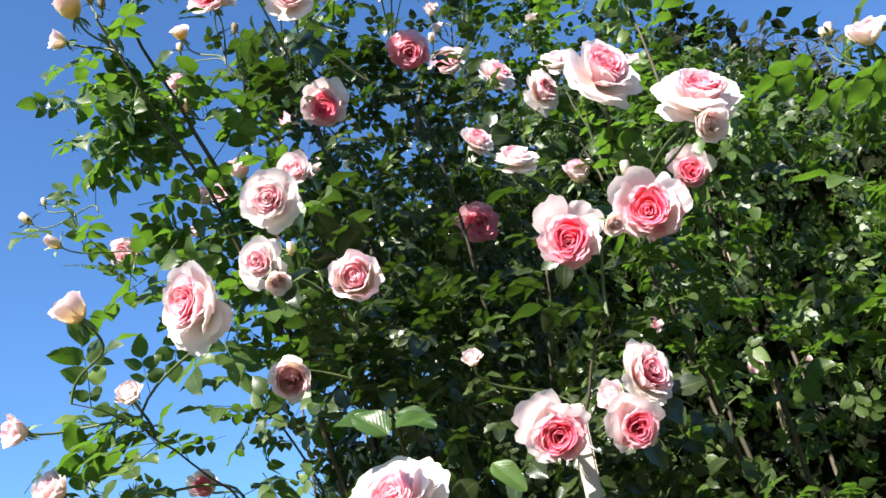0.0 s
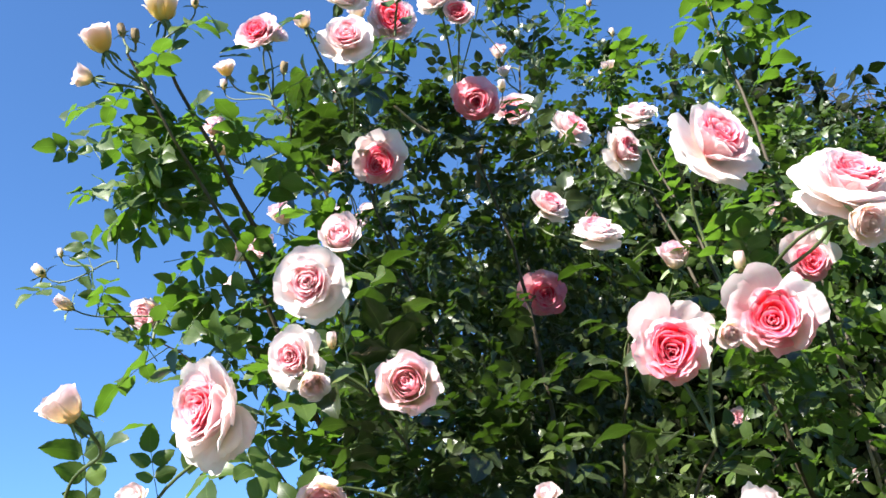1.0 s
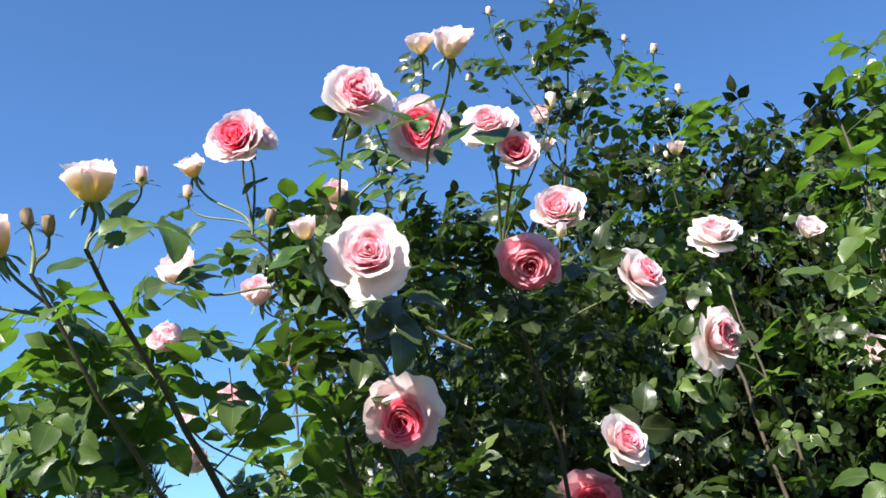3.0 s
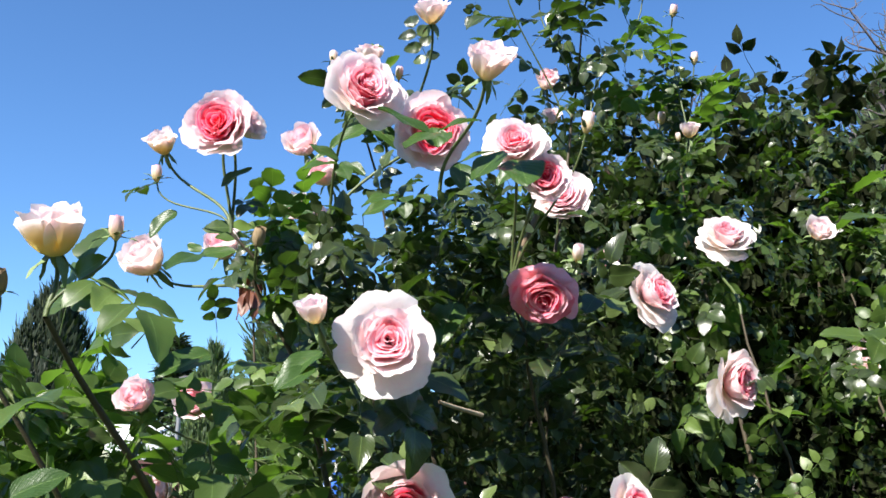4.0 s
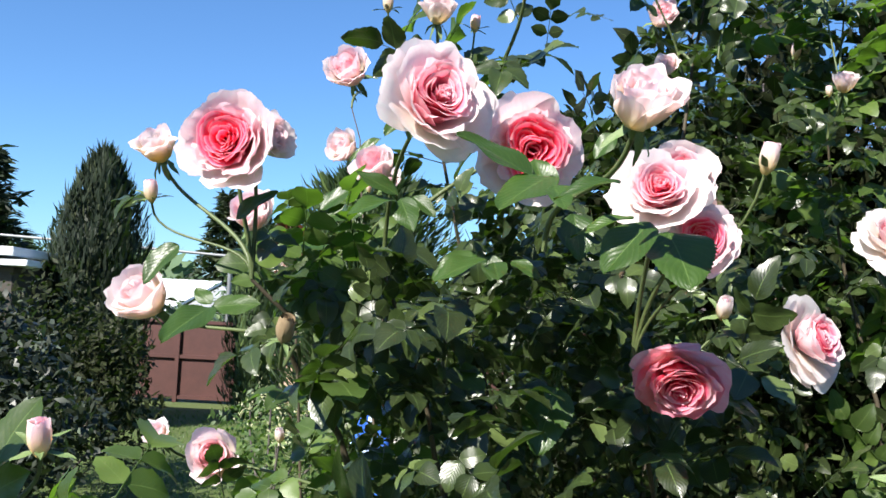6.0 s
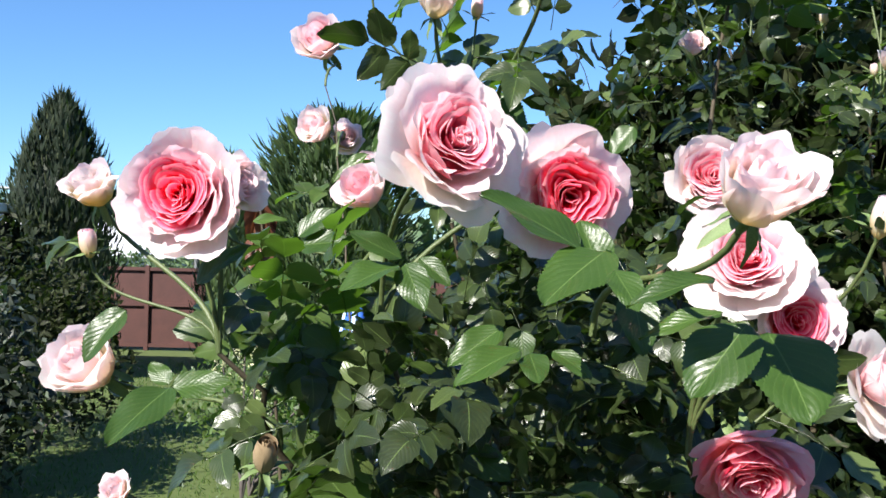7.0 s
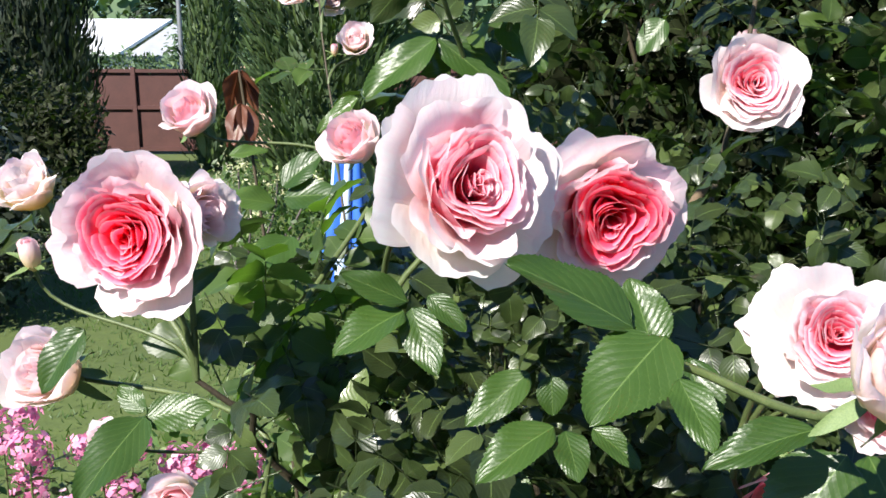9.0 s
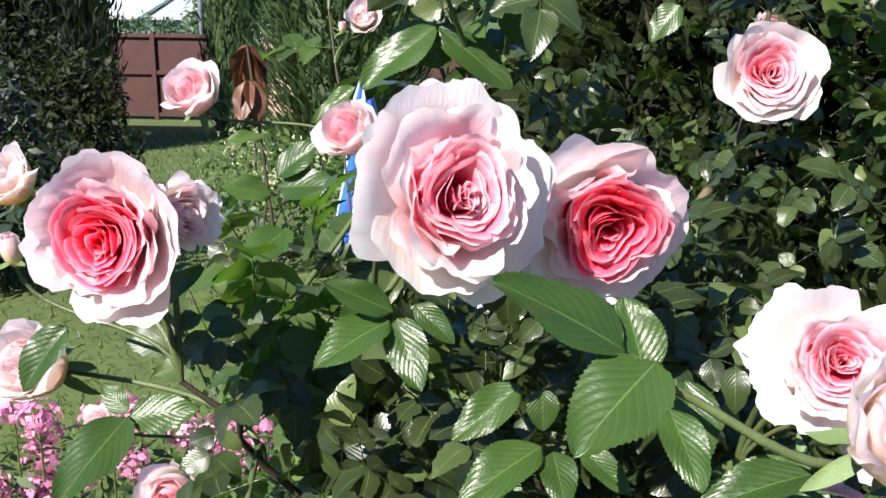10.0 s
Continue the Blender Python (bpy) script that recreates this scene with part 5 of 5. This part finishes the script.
for k, (x, y, h) in enumerate(((-1.17, 3.30, 1.12), (-1.42, 3.35, 0.95), (-0.93, 3.25, 1.00), (-0.80, 3.35, 0.98), (-1.15, 3.15, 0.86), (-1.62, 3.45, 1.0), (-1.40, 3.1, 0.84))):
    phlox(x, y, h, 200 + k)

# fence with a pipe above it
fence = thing("fence", (-5.6, 18.0, 0), "brown-red painted panel fence with posts and rails", "fence")


def fence_part(name, x0, x1, y0, y1, z0, z1, bevel=0.004, material=None):
    part(name, box(x0 + 5.6, x1 + 5.6, y0 - 18, y1 - 18, z0, z1, bevel), material or FENCE, fence)


for k in range(-6, 10):
    x = -5.6 + 1.32 * k
    if -4.6 < x < -3.1:
        continue
    fence_part("fence_panel", x + 0.045, x + 1.275, 18.02, 18.05, 0.06, 1.50)
    fence_part("fence_post", x - 0.04, x + 0.04, 17.95, 18.06, 0, 1.58)
    fence_part("fence_rail", x + 0.042, x + 1.278, 17.965, 18.018, 0.82, 0.89)
    fence_part("fence_rail", x + 0.042, x + 1.278, 17.965, 18.018, 1.48, 1.545)
    fence_part("fence_rail", x + 0.042, x + 1.278, 17.965, 18.018, 0.06, 0.13)
pipe = thing("pipe_frame", (-4.76, 18.2, 0), "thin grey steel pipe frame above the fence", "pipe frame")
link_tube("pipe_post", [(-4.76, 18.2, 0), (-4.76, 18.2, 1.4), (-4.76, 18.2, 2.78)], (0.045, 0.045), pipe, STEEL, 8)
link_tube("pipe_post", [(-1.6, 18.2, 0), (-1.6, 18.2, 1.4), (-1.6, 18.2, 2.64)], (0.045, 0.045), pipe, STEEL, 8)
link_tube("pipe_bar", [(-9.5, 18.2, 3.02), (-6.3, 18.2, 2.88), (-4.76, 18.2, 2.80), (-1.5, 18.2, 2.65)], (0.03, 0.03), pipe, STEEL, 8)
leafy_mass("creeper", [(-6.2 + 0.42 * k, 18.35, 1.62 + 0.05 * math.sin(k * 2.3), 0.30) for k in range(8)], 0.09, 170, FAR_LEAF, "green creeper along the top of the fence", "creeper", 15)
leafy_mass("tree", [(-4.9, 20.5, 2.1, 0.7), (-4.3, 20.8, 1.7, 0.8), (-4.5, 20.6, 2.9, 0.5), (-5.1, 20.6, 1.6, 0.6)], 0.13, 600, FAR_LEAF, "light green bushy tree beyond the fence", "tree", 16, 0.06)

gate = thing("gate_pillar", (-3.56, 19.0, 0), "pale pink plastered garden wall", "wall")
part("wall_face", box(-0.42, 0.42, -0.11, 0.11, 0, 1.52, 0.006), PLASTER, gate)
part("coping", box(-0.45, 0.45, -0.14, 0.14, 1.522, 1.58, 0.006), PLASTER, gate)

# neighbour's house: pale sheet roof with a grey gable
house = thing("house", (-11.0, 33.0, 0), "low house with pale sheet roof and grey gable", "house")
bm = bmesh.new()
part("wall", box(-6.0, 1.5, -2.6, 2.6, 0, 1.62, 0.01), GABLE, house)
rb = [bm.verts.new(c) for c in ((-6.2, -2.95, 1.60), (1.2, -2.95, 1.60), (2.05, 0.0, 2.66), (-6.2, 0.0, 2.66), (-6.2, -2.95, 1.70), (1.2, -2.95, 1.70), (2.05, 0.0, 2.76), (-6.2, 0.0, 2.76))]
for f in ((0, 3, 2, 1), (4, 5, 6, 7), (0, 1, 5, 4), (1, 2, 6, 5), (2, 3, 7, 6), (3, 0, 4, 7)):
    bm.faces.new([rb[i] for i in f])
part("roof", bm, ROOF, house, "pale sheet roof slope")
bm = bmesh.new()
gb = [bm.verts.new(c) for c in ((1.3, -2.8, 1.58), (3.3, -1.2, 1.58), (2.1, 0.0, 2.62), (1.3, -2.6, 1.58), (3.2, 0.1, 1.58), (2.1, 0.3, 2.6))]
for f in ((0, 1, 2), (3, 5, 4), (0, 2, 5, 3), (1, 4, 5, 2), (0, 3, 4, 1)):
    bm.faces.new([gb[i] for i in f])
part("gable", bm, GABLE, house, "grey rendered gable")

# white-edged garden house by the shrub
hut = thing("garden_house", (-7.2, 12.6, 0), "small garden house with white roof edge and dark windows", "garden house")
part("wall", box(-1.2, 1.05, 0.0, 2.0, 0, 2.2, 0.01), DARK_WOOD, hut)
part("roof", box(-1.4, 1.15, -0.25, 2.2, 2.34, 2.46, 0.01), WHITE, hut, "white roof edge")
part("fascia", box(-1.35, 1.32, -0.2, 0.3, 2.215, 2.30, 0.008), WHITE, hut, "white board under the roof")
for k in range(3):
    w = part("window", box(-1.0 + 0.66 * k, -0.45 + 0.66 * k, -0.03, 0.02, 1.0, 2.0, 0.006), WHITE, hut, "white window frame")
    part("pane", box(-0.95 + 0.66 * k, -0.50 + 0.66 * k, -0.036, -0.031, 1.05, 1.95), PANE, w, "dark glass pane")

# folded parasol
parasol = thing("parasol", (-0.615, 5.8, 0), "closed blue parasol with pale stripes on a white pole", "parasol")
pv, pq, pu = lathe([(0.018, 0), (0.018, 1.68), (0.012, 1.73)], 10)
part("pole", quads_mesh("pole", pv, pq, WHITE, pu), WHITE, parasol, "white pole")
for k in range(8):
    narrow = k % 2
    a0, span = k * math.pi / 4 + 0.12 * narrow, 0.905 if not narrow else 0.665
    rows = []
    for h in np.linspace(0, 1, 12):
        rad = 0.02 + 0.135 * (1 - h) ** 0.7 * (1 + 0.1 * math.sin(9 * h))
        for j in range(7):
            a = a0 + (j / 6) * span
            rr = rad * (0.72 + 0.38 * math.sin(j / 6 * math.pi) ** 0.7)
            rows.append((rr * math.cos(a + 0.5 * h), rr * math.sin(a + 0.5 * h), 0.80 + 0.90 * h))
    q = [(i * 7 + j, i * 7 + j + 1, (i + 1) * 7 + j + 1, (i + 1) * 7 + j) for i in range(11) for j in range(6)]
    mat = CLOTH_PALE if narrow else CLOTH
    part("canopy_panel", quads_mesh("canopy_panel", np.array(rows), np.array(q), mat), mat, parasol, "pale stripe of folded cloth" if narrow else "blue folded cloth")
part("base_plate", quads_mesh("base_plate", *lathe([(0.0, 0.0), (0.22, 0.0), (0.22, 0.05), (0.03, 0.07), (0.03, 0.2), (0.0, 0.2)], 20)[:2], STEEL), STEEL, parasol)


def twiggy_tree(x, y, height, seed):
    """A bare, much-branched small tree."""
    r = np.random.default_rng(seed)
    t = thing("bare_tree", (x, y, 0), "bare twiggy tree with leafless branches behind the hedge", "tree")
    pieces = {"trunk": [], "branch": [], "twig": []}

    def grow(p, d, length, thick, level):
        n = 5
        pts = [Vector(p)]
        for _ in range(n):
            d = (d + Vector(r.normal(0, 0.16, 3)) + Vector((0, 0, 0.05))).normalized()
            pts.append(pts[-1] + d * length / n)
        key = "trunk" if level == 0 else ("branch" if level < 3 else "twig")
        pieces[key].append(tube(pts, (thick, thick * 0.6), 5 if level < 3 else 3))
        if level < 5:
            for _ in range((4 if level < 4 else 3) if level else 8):
                k = int(r.integers(2, n + 1))
                out = (d + Vector(r.normal(0, 0.8, 3)) + Vector((0, 0, 0.1))).normalized()
                grow(pts[k], out, length * r.uniform(0.46, 0.66), thick * 0.52, level + 1)

    grow((x, y, 0), Vector((0.08, 0, 1)), height * 0.5, 0.075, 0)
    for key, ps in pieces.items():
        v, q, u = join(ps)
        ob = part(key, quads_mesh(key, v - np.array((x, y, 0)), q, TWIG, u), TWIG, t)
        if key == "twig":
            tagged(ob, kind="stuff")


twiggy_tree(1.65, 4.8, 4.1, 23)
twiggy_tree(2.25, 5.4, 4.4, 29)

# woods in the distance
woods = thing("woods", (0, 120, 0), "distant belt of green trees on the horizon", "woods", kind="stuff")
wr = np.random.default_rng(91)
wx = wr.uniform(-120, 90, 9000)
wh = 5.2 + 2.0 * np.sin(wx * 0.11) + 1.3 * np.sin(wx * 0.37 + 1)
wp = np.stack([wx, 90 + wr.uniform(-6, 6, 9000), wh * wr.random(9000) ** 0.7], -1)
scatter("crowns", [small_leaf(1.5, 0.7)], wp, turns_of(wr.normal(0, 1, (9000, 3)), wr.normal(0, 0.6, (9000, 3)) + np.array((-0.2, -0.4, 0.7))), wr.uniform(0.6, 1.5, 9000), FAR_LEAF, woods)
